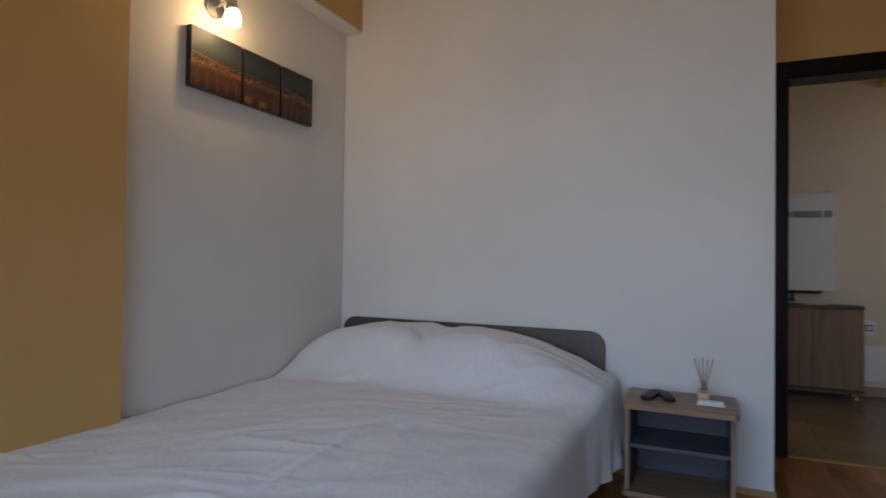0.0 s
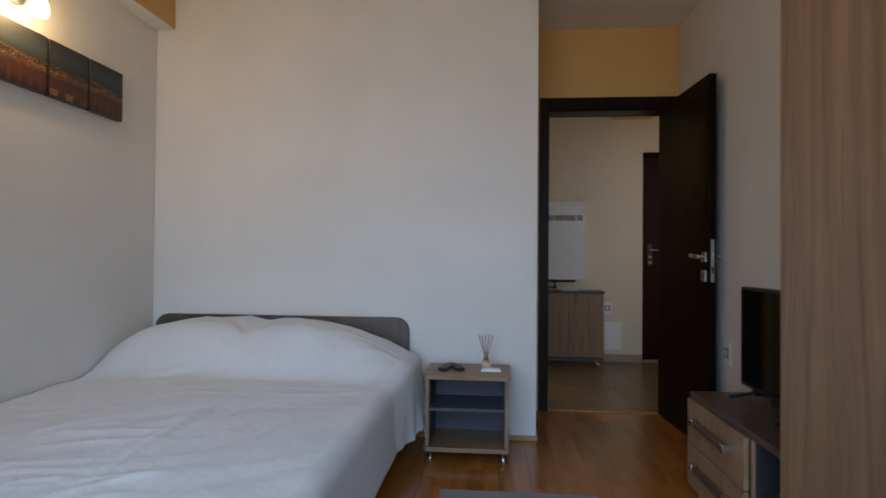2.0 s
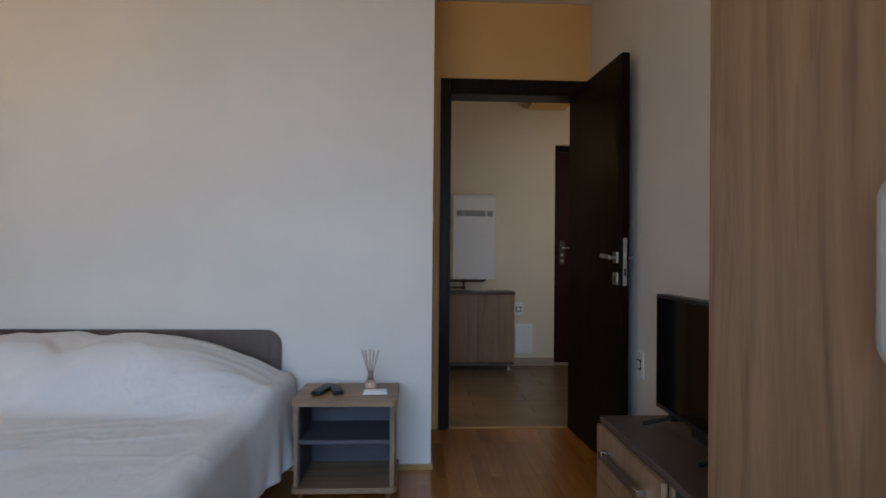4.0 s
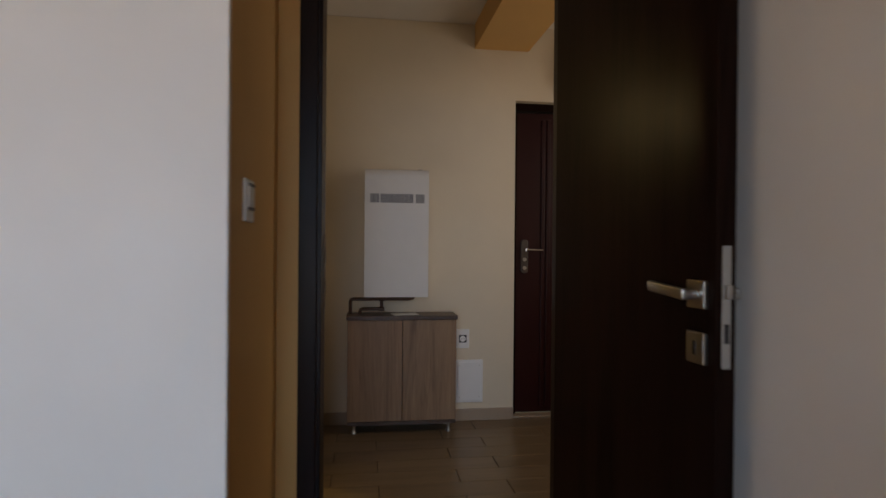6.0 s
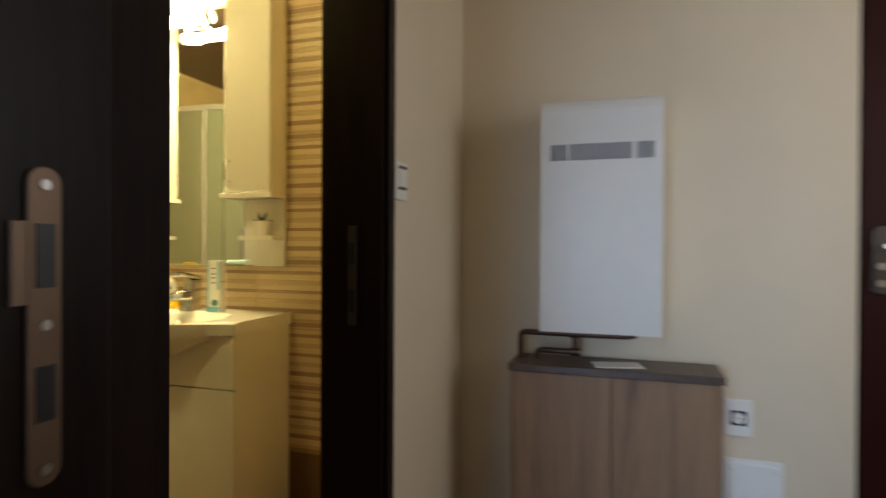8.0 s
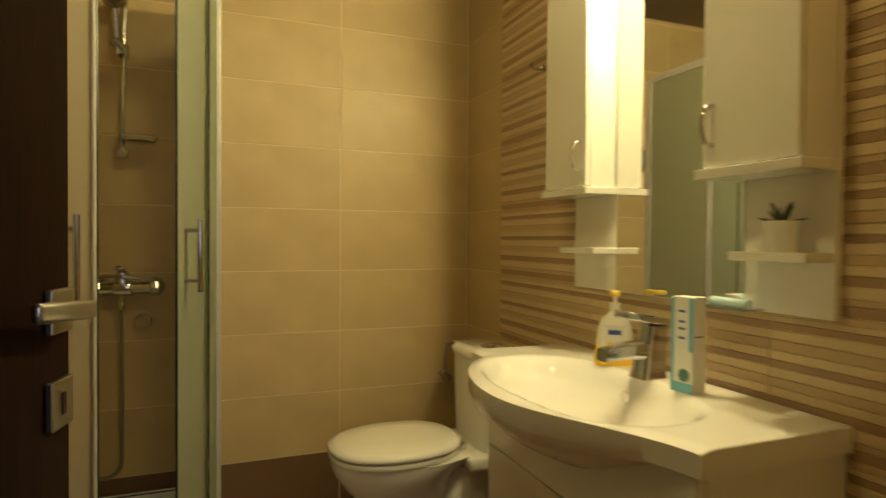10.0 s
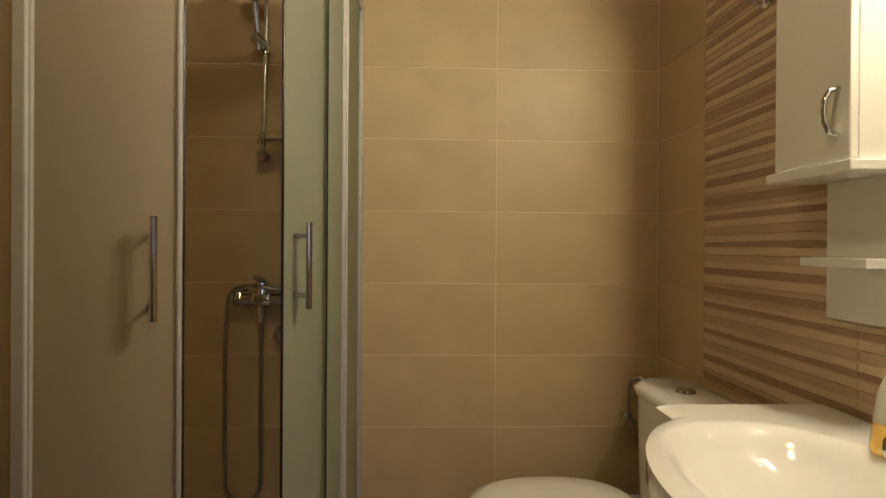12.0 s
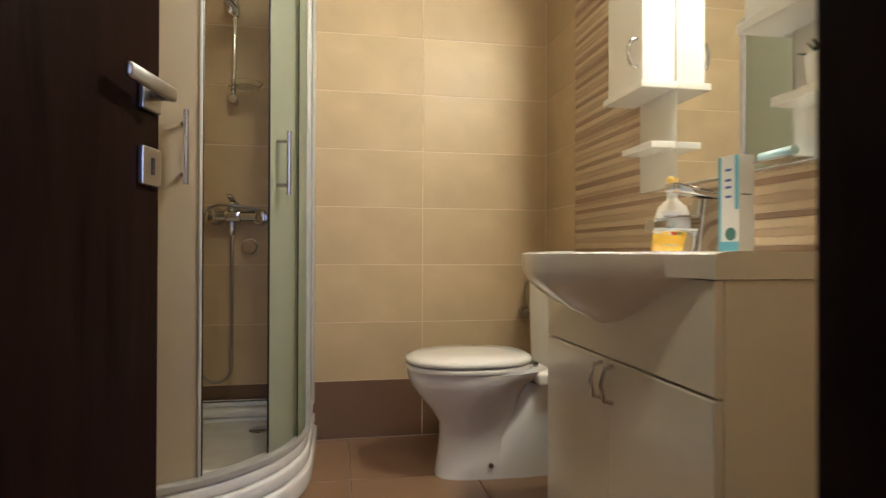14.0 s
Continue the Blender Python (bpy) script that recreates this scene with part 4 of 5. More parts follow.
def basin_outline(n=24):
    r = R - 0.10
    return [(BX + 0.05, BY0 + 0.05), (BX + S - 0.10, BY0 + 0.05)] + arc(CX, CY, r, 0, 90, n) + [(BX + 0.05, BY0 + S - 0.10)]


tray = smooth(part("tray", slab(quadrant(0.004), 0.0, 0.075, 0.015, 3), ACRYL, sh, "white acrylic shower tray"), 50)
smooth(part("tray_step", rim(quadrant(0.012), basin_outline(), 0.075, 0.125, 0.012), ACRYL, tray), 50)
smooth(part("tray_rim", rim(quadrant(0.020), basin_outline(), 0.125, 0.165, 0.010), ACRYL, tray), 50)
smooth(part("tray_floor", slab(basin_outline(), 0.0755, 0.112, 0.004), ACRYL, tray), 50)
smooth(part("drain", lathe((-0.07, 1.178, 0.112), [(0, 0.004), (0.020, 0.005), (0.024, 0.0035), (0.036, 0.004), (0.040, 0.0)], 24), CHROME, tray, "chrome drain"), 60)
smooth(part("rear_lip", box(BX + 0.004, BX + 0.024, BY0 + 0.004, BY0 + S - 0.10, 0.165, 0.192, 0.006), ACRYL, tray), 50)
# thin black strip just below the top of the rear lip
part("joint_line", box(BX + 0.024, BX + 0.026, BY0 + 0.04, BY0 + S - 0.10, 0.186, 0.191), BLACK, tray, "dark strip along the rear lip")


def on_curve(a, r, z):
    """A point over the curved front, r inside or outside of its glass line."""
    return (CX + (R - G + r) * math.cos(radians(a)), CY + (R - G + r) * math.sin(radians(a)), z)


def curved_pane(name, a0, a1, r, z0, z1, mat, parent, t=0.006, n=14, label=""):
    o, i = arc(CX, CY, R - G + r + t / 2, a0, a1, n), arc(CX, CY, R - G + r - t / 2, a0, a1, n)
    return smooth(part(name, slab(o + list(reversed(i)), z0, z1), mat, parent, label), 30)


XG, YG = BX + S - G, BY0 + S - G
part("fixed_pane", box(XG - 0.003, XG + 0.003, BY0 + 0.03, CY, 0.19, 1.93), FROST, sh, "frosted glass")
part("fixed_pane", box(BX + 0.03, CX, YG - 0.003, YG + 0.003, 0.19, 1.93), EDGEGREEN, sh, "frosted glass")
curved = curved_pane("fixed_pane", 75, 89, 0.0, 0.19, 1.93, EDGEGREEN, sh, n=8, label="curved frosted glass")
part("edge", tube([on_curve(74.7, 0.0, 0.19), on_curve(74.7, 0.0, 1.93)], 0.0022, 8), BLACK, curved, "dark glass edge")
dl = curved_pane("sliding_door", -1, 31, -0.016, 0.185, 1.93, FROST, sh, label="frosted sliding glass door")
dr = curved_pane("sliding_door", 57.2, 89, -0.016, 0.185, 1.93, EDGEGREEN, sh, label="green-tinted sliding glass door")
for a, d in ((31.2, dl), (57.0, dr)):
    part("seal", tube([on_curve(a, -0.016, 0.185), on_curve(a, -0.016, 1.93)], 0.0032, 8), BLACK, d, "black door edge seal")
part("edge_profile", tube([on_curve(30.2, -0.010, 0.185), on_curve(30.2, -0.010, 1.93)], 0.0055, 10), ALU, dl, "pale edge profile")
for x, y in ((XG, CY + 0.003), (CX + 0.003, YG)):
    part("post", joined(box(x - 0.013, x + 0.013, y - 0.013, y + 0.013, 0.165, 1.95, 0.003), box(x - 0.004, x + 0.004, y - 0.0165, y + 0.0165, 0.165, 1.95, 0.001)), ALU, sh, "white aluminium post")
part("wall_profile", box(BX, BX + 0.03, YG - 0.016, YG + 0.016, 0.165, 1.95, 0.003), ALU, sh)
part("wall_profile", box(XG - 0.016, XG + 0.016, BY0, BY0 + 0.03, 0.165, 1.95, 0.003), ALU, sh)
for z0, z1 in ((0.166, 0.186), (1.93, 1.965)):
    o = [(XG + 0.013, BY0 + 0.03)] + arc(CX, CY, R - G + 0.013, 0, 90, 20) + [(BX + 0.03, YG + 0.013)]
    i = [(XG - 0.035, BY0 + 0.03)] + arc(CX, CY, R - G - 0.035, 0, 90, 20) + [(BX + 0.03, YG - 0.035)]
    part("rail", slab(o + list(reversed(i)), z0, z1, 0.003), ALU, sh, "white aluminium rail")
for d, a in ((dl, 25.0), (dr, 61.1)):
    hd = smooth(part("handle", tube([on_curve(a, 0.030, 0.984), on_curve(a, 0.030, 1.182)], 0.0075, 14), CHROME, d, "steel bar handle"))
    for z in (1.014, 1.152):
        smooth(part("standoff", tube([on_curve(a, -0.028, z), on_curve(a, 0.030, z)], 0.0055, 10), STEEL, hd))
        smooth(part("washer", tube([on_curve(a, -0.030, z), on_curve(a, -0.022, z)], 0.010, 14), STEEL, hd))
for a in (12, 75):
    smooth(part("roller", tube([on_curve(a, -0.034, 0.185), on_curve(a, -0.034, 0.212)], 0.012, 14), CHROME, sh))

mix = thing("shower_mixer", "chrome wall shower mixer with hose and rail", "shower mixer", (BX, 1.052, 0))
smooth(part("body", joined(tube([(0.062, -0.070, 0.953), (0.062, 0.105, 0.953)], 0.023, 18), cyl((0.062, 0.004, 0.953), 0.030, 0.062, "y", 18, None, 0.006)), CHROME, mix))
for y in (-0.072, 0.100):
    smooth(part("connector", joined(cyl((0.03, y, 0.953), 0.019, 0.06, "x", 16), cyl((0.010, y, 0.950), 0.036, 0.020, "x", 22, 0.030), cyl((0.062, y + math.copysign(0.006, y), 0.953), 0.027, 0.030, "y", 8, None, 0.003)), CHROME, mix))
smooth(part("lever", joined(cyl((0.064, 0.004, 0.985), 0.025, 0.044, "z", 18, 0.021), turned(box(-0.012, 0.085, -0.013, 0.013, 0.0, 0.013, 0.005, 3), pose(0.062, 0.004, 1.004, 0, -12, 0))), CHROME, mix))
smooth(part("outlet", joined(cyl((0.064, 0.0, 0.915), 0.013, 0.05, "z", 14), cyl((0.064, 0.0, 0.885), 0.011, 0.024, "z", 8)), CHROME, mix))
path = [(0.064, 0.0, 0.885 - 0.057 * k) for k in range(0, 10)]
path += [(0.066, -0.058 + 0.058 * math.cos(radians(a)), 0.335 - 0.058 * math.sin(radians(a))) for a in range(10, 171, 16)]
path += [(0.062 + 0.004 * math.sin(k), -0.116 - 0.004 * math.sin(k * 0.35), 0.36 + 0.055 * k) for k in range(0, 11)]
path += [(0.068, -0.108, 0.955), (0.078, -0.085, 0.983), (0.088, -0.045, 0.996), (0.088, 0.005, 0.992), (0.080, 0.055, 0.985), (0.068, 0.10, 0.978)]
smooth(part("hose", tube(path, 0.0068, 10), HOSE, mix, "ribbed steel hose"))
smooth(part("rail", tube([(0.055, 0.0, 1.415), (0.055, 0.012, 2.05)], 0.0085, 14), CHROME, mix))
for z, y in ((1.428, 0.0), (2.03, 0.011)):
    smooth(part("rail_foot", joined(cyl((0.03, y, z), 0.013, 0.06, "x", 16), cyl((0.056, y, z), 0.019, 0.026, "x", 18, 0.016)), CHROME, mix))
smooth(part("slider", joined(cyl((0.055, 0.006, 1.79), 0.017, 0.045, "z", 16), turned(cyl((0, 0, 0), 0.017, 0.05, "z", 14, 0.021), pose(0.085, -0.004, 1.80, 40, 30, 0))), CHROME, mix))
smooth(part("hand_shower", joined(tube([(0.085, -0.006, 1.77), (0.115, -0.012, 1.92)], 0.011, 12), cyl((0.135, -0.012, 1.955), 0.042, 0.022, "x", 24, 0.034)), CHROME, mix))
part("bracket", box(0.040, 0.068, -0.018, 0.075, 1.466, 1.484, 0.004), CLEAR, mix, "clear plastic bracket")
smooth(part("soap_holder", lathe((0.110, 0.062, 1.462), [(0.0, 0.0), (0.048, 0.002), (0.062, 0.022), (0.059, 0.022), (0.046, 0.005), (0, 0.004)], 28), CLEAR, mix, "clear plastic soap dish"))
valve = tagged(smooth(part("valve_cap", joined(cyl((BX + 0.008, 1.116, 0.825), 0.036, 0.016, "x", 24), cyl((BX + 0.028, 1.116, 0.825), 0.030, 0.028, "x", 24, 0.024)), CHROME)), "round chrome wall valve cap in the shower", "valve")

# toilet
to = thing("toilet", "white ceramic close-coupled toilet with closed lid", "toilet", (0.188, BY1, 0))


def oval(w, y0, y1, n=32, p=2.3):
    """Outline of a bowl between two depths."""
    yc, hy = (y0 + y1) / 2, (y1 - y0) / 2
    out = []
    for k in range(n):
        a = 2 * math.pi * k / n
        c, s = math.cos(a), math.sin(a)
        out.append((math.copysign(abs(c) ** (2 / p), c) * w, yc + math.copysign(abs(s) ** (2 / p), s) * hy))
    return out


def loft(sections):
    """Sections of (outline, z), closed at both ends."""
    bm = bmesh.new()
    rings = [[bm.verts.new((x, y, z)) for x, y in o] for o, z in sections]
    n = len(rings[0])
    for a, b in zip(rings, rings[1:]):
        for k in range(n):
            bm.faces.new((a[k], a[(k + 1) % n], b[(k + 1) % n], b[k]))
    bm.faces.new(list(reversed(rings[0])))
    bm.faces.new(rings[-1])
    bmesh.ops.recalc_face_normals(bm, faces=bm.faces)
    return bm


smooth(part("bowl", loft([(oval(0.092, -0.588, -0.12, p=3), 0.0), (oval(0.090, -0.585, -0.12, p=3), 0.025), (oval(0.086, -0.576, -0.20), 0.08), (oval(0.086, -0.570, -0.24), 0.14), (oval(0.098, -0.572, -0.26), 0.19),
                          (oval(0.125, -0.605, -0.27), 0.24), (oval(0.152, -0.648, -0.27), 0.29), (oval(0.170, -0.678, -0.24), 0.335), (oval(0.178, -0.689, -0.18), 0.368), (oval(0.179, -0.691, -0.16), 0.386)]), CERAMIC, to), 60)
smooth(part("rear_deck", box(-0.165, 0.165, -0.245, -0.01, 0.335, 0.385, 0.015, 3), CERAMIC, to), 60)
smooth(part("trapway", loft([(oval(0.094, -0.45, -0.09, p=3), 0.0), (oval(0.094, -0.445, -0.09, p=3), 0.03), (oval(0.099, -0.42, -0.09, p=2.6), 0.10), (oval(0.112, -0.385, -0.085, p=2.5), 0.17), (oval(0.116, -0.345, -0.075, p=2.5), 0.24), (oval(0.122, -0.31, -0.05), 0.29), (oval(0.132, -0.28, -0.03), 0.337)]), CERAMIC, to), 60)
smooth(part("seat", loft([(oval(0.182, -0.692, -0.235), 0.388), (oval(0.185, -0.696, -0.232), 0.396), (oval(0.182, -0.692, -0.235), 0.406)]), WHITEGLOSS, to), 60)
smooth(part("lid", loft([(oval(0.181, -0.690, -0.232), 0.409), (oval(0.186, -0.697, -0.228), 0.416), (oval(0.184, -0.694, -0.230), 0.428), (oval(0.160, -0.665, -0.25), 0.438), (oval(0.09, -0.58, -0.33), 0.442)]), WHITEGLOSS, to), 60)
for x in (-0.07, 0.07):
    smooth(part("hinge", cyl((x, -0.232, 0.402), 0.011, 0.03, "x", 14), CHROME, to))
smooth(part("tank", loft([(rounded_rect(-0.165, 0.165, -0.180, -0.02, 0.06), 0.386), (rounded_rect(-0.18, 0.18, -0.183, -0.015, 0.07), 0.50), (rounded_rect(-0.185, 0.185, -0.187, -0.012, 0.075), 0.695)]), CERAMIC, to), 60)
smooth(part("tank_lid", loft([(rounded_rect(-0.19, 0.19, -0.194, -0.008, 0.08), 0.697), (rounded_rect(-0.193, 0.193, -0.198, -0.006, 0.082), 0.715), (rounded_rect(-0.175, 0.175, -0.180, -0.02, 0.07), 0.732)]), CERAMIC, to), 60)
smooth(part("flush_button", cyl((0, -0.100, 0.735), 0.028, 0.012, "z", 24, 0.024), CHROME, to))
for x in (-0.088, 0.088):
    part("floor_bolt", cyl((x, -0.40, 0.05), 0.009, 0.02, "x", 10), CHROME, to)
vl = thing("stop_valve", "chrome angle valve and hose beside the toilet tank", "valve", (BX, 2.292, 0.538))
smooth(part("valve_body", joined(cyl((0.03, 0, 0), 0.012, 0.06, "x", 14), cyl((0.05, 0, 0.012), 0.016, 0.03, "z", 14), cyl((0.075, 0, 0.0), 0.020, 0.022, "x", 12)), CHROME, vl))
smooth(part("hose", tube([(0.05, 0.0, 0.02), (0.052, 0.003, 0.08), (0.06, 0.01, 0.14), (0.09, 0.03, 0.155), (0.29, 0.05, 0.10)], 0.006, 8), STEEL, vl))

# vanity and basin
vn = thing("vanity_cabinet", "glossy white bathroom vanity cabinet with two doors", "vanity", (1.072, BY1, 0))
part("body", box(-0.3518, 0.3518, -0.328, -0.0205, 0.03, 0.60), WHITEGLOSS, vn)
for x in (-0.370, 0.352):
    part("side_panel", box(x, x + 0.018, -0.328, -0.004, 0.03, 0.7632, 0.001), WHITEGLOSS, vn)
part("back_panel", box(-0.3518, 0.3518, -0.02, -0.004, 0.03, 0.7632), WHITEGLOSS, vn)
for x0, x1 in ((-0.370, 0.0005), (0.0035, 0.370)):
    d = part("door", box(x0, x1, -0.347, -0.329, 0.03, 0.571, 0.004, 3), WHITEGLOSS, vn)
    x = -0.024 if x0 < -0.1 else 0.028
    smooth(part("handle", tube([(x, -0.347, 0.480), (x, -0.368, 0.485), (x, -0.376, 0.52), (x, -0.368, 0.555), (x, -0.347, 0.56)], 0.005, 10), CHROME, d, "curved chrome handle"))
for x in (-0.34, 0.34):
    for y in (-0.31, -0.04):
        part("foot", cyl((x, y, 0.015), 0.016, 0.03, "z", 12), CHROME, vn)

ba = thing("washbasin", "white ceramic washbasin with bowed front edge", "washbasin", (1.022, BY1, 0.735))


def basin_front(x):
    """Depth of the front edge across the width."""
    if x < 0:
        return -0.352 - 0.150 * max(0.0, 1 - (x / 0.345) ** 2) ** 0.75
    return -0.352 - 0.150 * (0.5 + 0.5 * math.cos(math.pi * min(1.0, x / 0.425))) ** 0.8


def basin_under(x, y):
    """Height of the underside over the foot of the basin."""
    belly = max(0.0, 1 - (x / 0.37) ** 2) ** 0.8 * min(1.0, max(0.0, (-y - 0.10) / 0.15))
    edge = max(0.0, min(1.0, (y - basin_front(x)) / 0.16))
    return 0.030 - 0.120 * belly * edge ** 0.6


def basin():
    bm = bmesh.new()
    nx, ny = 110, 54
    bw, bc = (0.315, 0.182), -0.280

    def dish(x, y):
        q = (abs(x) / bw[0]) ** 2.4 + (abs(y - bc) / bw[1]) ** 2.4
        t = max(0.0, 1 - q)
        blend = min(1.0, t / 0.35)
        return -0.118 * (1 - q ** 1.25) * (0.35 + 0.65 * blend * blend * (3 - 2 * blend)) if q < 1 else 0.0
    top, low = [], []
    for i in range(nx + 1):
        x = -0.43 + 0.86 * i / nx
        f = basin_front(x)
        lt, lb = [], []
        for j in range(ny + 1):
            y = -0.004 + (f + 0.004) * j / ny
            z = 0.075 + dish(x, y)
            rim = min(1.0, (y - f) / 0.035)
            if rim < 1:
                z -= 0.006 * (1 - rim) ** 2
            lt.append(bm.verts.new((x, y, z)))
            lb.append(bm.verts.new((x, y, basin_under(x, y))))
        top.append(lt)
        low.append(lb)
    for i in range(nx):
        for j in range(ny):
            bm.faces.new((top[i][j], top[i + 1][j], top[i + 1][j + 1], top[i][j + 1]))
            bm.faces.new((low[i + 1][j], low[i][j], low[i][j + 1], low[i + 1][j + 1]))
        bm.faces.new((top[i][ny], top[i + 1][ny], low[i + 1][ny], low[i][ny]))
        bm.faces.new((top[i + 1][0], top[i][0], low[i][0], low[i + 1][0]))
    for j in range(ny):
        bm.faces.new((top[0][j], top[0][j + 1], low[0][j + 1], low[0][j]))
        bm.faces.new((top[nx][j + 1], top[nx][j], low[nx][j], low[nx][j + 1]))
    bmesh.ops.recalc_face_normals(bm, faces=bm.faces)
    return bm


smooth(part("basin", basin(), CERAMIC, ba), 50)
# the top edge of the vanity's front panel is cut out for the belly of the basin
panel = [(-0.370, 0.576), (0.370, 0.576)]
for k in range(41):
    x = 0.370 - 0.0185 * k
    panel.append((x, min(0.762, 0.739 + basin_under(x + 0.05, -0.340))))
part("front_panel", turned(slab(panel, 0.0, 0.018, 0.002), pose(0, -0.329, 0, 90, 0, 0)), WHITEGLOSS, vn)
smooth(part("drain", cyl((0, -0.270, -0.041), 0.024, 0.006, "z", 20), CHROME, ba))
smooth(part("overflow", cyl((0, -0.146, 0.030), 0.013, 0.004, "y", 18), CHROME, ba, "chrome overflow ring"))

tap = thing("basin_tap", "chrome single-lever basin tap", "tap", (1.030, 2.332, 0.809))
smooth(part("body", loft([(rounded_rect(-0.031, 0.031, -0.042, 0.032, 0.014), 0.0), (rounded_rect(-0.029, 0.029, -0.038, 0.031, 0.013), 0.01), (rounded_rect(-0.026, 0.026, -0.028, 0.033, 0.011), 0.06), (rounded_rect(-0.025, 0.025, -0.018, 0.040, 0.011), 0.124)]), CHROME, tap), 50)
spout = loft([(rounded_rect(-0.023, 0.023, -0.022, 0.022, 0.011), 0.0), (rounded_rect(-0.022, 0.022, -0.019, 0.019, 0.010), 0.06), (rounded_rect(-0.020, 0.020, -0.014, 0.015, 0.009), 0.125)])
for v in spout.verts:
    k = v.co.z / 0.125
    v.co.y -= 0.014 * k * k
smooth(part("spout", turned(spout, pose(0, -0.012, 0.066, 86, 0, 0)), CHROME, tap), 50)
smooth(part("lever", turned(box(-0.024, 0.024, -0.092, 0.040, 0.0, 0.020, 0.006, 3), pose(0, 0.0, 0.127, -10, 0, 0)), CHROME, tap), 50)

soap = thing("soap_bottle", "clear pump bottle of orange liquid soap", "soap bottle", (0.892, 2.338, 0.809), 52)
ORANGE = plain("orange_soap", (0.95, 0.60, 0.005), 0.15, 0, 0.03, 8, 0.5)
YELLOW = plain("yellow_pump_plastic", (0.85, 0.62, 0.08), 0.35)
BLUE = plain("blue_print", (0.06, 0.10, 0.42), 0.4)
smooth(part("liquid", loft([(oval(0.050, -0.027, 0.027), 0.0), (oval(0.053, -0.029, 0.029), 0.008), (oval(0.049, -0.027, 0.027), 0.048)]), ORANGE, soap, "orange liquid"), 60)
smooth(part("bottle", loft([(oval(0.0488, -0.0268, 0.0268), 0.0482), (oval(0.043, -0.025, 0.025), 0.095), (oval(0.035, -0.022, 0.022), 0.118), (oval(0.016, -0.015, 0.015), 0.135), (oval(0.013, -0.013, 0.013), 0.140)]), MILKY, soap, "clear plastic shell"), 60)
smooth(part("label", loft([(oval(0.042, -0.0292, 0.0292), 0.018), (oval(0.040, -0.0276, 0.0276), 0.070), (oval(0.036, -0.0258, 0.0258), 0.106)]), PLASTIC, soap, "white paper label"), 60)
part("label_mark", box(-0.016, 0.016, -0.0285, -0.0260, 0.082, 0.094), BLUE, soap, "blue label mark")
part("label_stripe", box(-0.028, 0.028, -0.0298, -0.0270, 0.020, 0.044), ORANGE, soap, "orange label stripe")
for x, z, m in ((-0.012, 0.054, ORANGE), (0.008, 0.052, plain("red_fruit_print", (0.7, 0.10, 0.04), 0.4)), (0.022, 0.055, plain("green_leaf_print", (0.25, 0.45, 0.05), 0.4))):
    part("label_fruit", cyl((x, -0.0286, z), 0.009, 0.0025, "y", 14), m, soap, "printed fruit")
smooth(part("pump", joined(cyl((0, 0, 0.150), 0.014, 0.024, "z", 18), cyl((0, 0, 0.172), 0.006, 0.022, "z", 12)), PLASTIC, soap, "white pump collar"))
smooth(part("pump_head", joined(cyl((0, 0, 0.187), 0.014, 0.012, "z", 18), box(-0.006, 0.006, -0.042, 0.0, 0.182, 0.193, 0.003)), YELLOW, soap, "yellow pump head"))

carton = thing("toothpaste_carton", "upright white and blue toothpaste carton", "carton", (1.165, 2.318, 0.809), 8)
AQUA = plain("aqua_print", (0.16, 0.45, 0.62), 0.4)
part("carton", box(-0.027, 0.027, -0.021, 0.021, 0, 0.205, 0.001), PLASTIC, carton)
part("print_band", box(-0.027, -0.020, -0.0222, -0.0212, 0.001, 0.204), AQUA, carton, "blue printed strip")
part("print_band", box(0.018, 0.027, -0.0222, -0.0212, 0.090, 0.204), AQUA, carton, "blue printed strip")
part("print_base", box(-0.020, 0.027, -0.0222, -0.0212, 0.001, 0.022), AQUA, carton, "blue printed base")
part("print_mark", cyl((0.006, -0.0217, 0.038), 0.014, 0.0012, "y", 16), plain("green_print", (0.05, 0.16, 0.14), 0.4), carton, "dark green mark")
for z in (0.115, 0.135, 0.150, 0.172):
    part("print_line", box(-0.008, 0.008, -0.0222, -0.0212, z, z + 0.005), BLUE, carton, "blue printed bar")
part("print_line", box(0.0271, 0.0278, -0.014, 0.012, 0.120, 0.1225), BLACK, carton)

# mirror unit
mu = thing("mirror_cabinet", "white mirror unit with two cupboards and shelves", "mirror cabinet", (0, BY1, 0))
part("back_board", box(0.618, 1.425, -0.016, -0.001, 0.992, 2.06, 0.001), WHITEGLOSS, mu)
part("mirror", box(0.823, 1.235, -0.0205, -0.0165, 0.994, 2.055), MIRROR, mu, "clear silvered mirror")
for x0, x1, hx, s0, s1 in ((0.603, 0.812, 0.784, 0.654, 0.822), (1.214, 1.425, 1.240, 1.262, 1.425)):
    c = part("cupboard", box(x0, x1, -0.101, -0.021, 1.280, 2.06, 0.001), WHITEGLOSS, mu)
    d = part("door", box(x0 + 0.001, x1 - 0.001, -0.116, -0.1015, 1.282, 2.06, 0.003), WHITEGLOSS, mu)
    smooth(part("handle", tube([(hx, -0.116, 1.325), (hx, -0.134, 1.330), (hx, -0.142, 1.348), (hx, -0.144, 1.366), (hx, -0.142, 1.384), (hx, -0.134, 1.400), (hx, -0.116, 1.405)], 0.005, 10), CHROME, d, "curved chrome handle"))
    part("base_board", box(x0 - 0.012, x1 + 0.012, -0.126, -0.021, 1.260, 1.279, 0.002), WHITEGLOSS, mu)
    part("shelf", box(s0, s1, -0.096, -0.021, 1.096, 1.114, 0.002), WHITEGLOSS, mu)
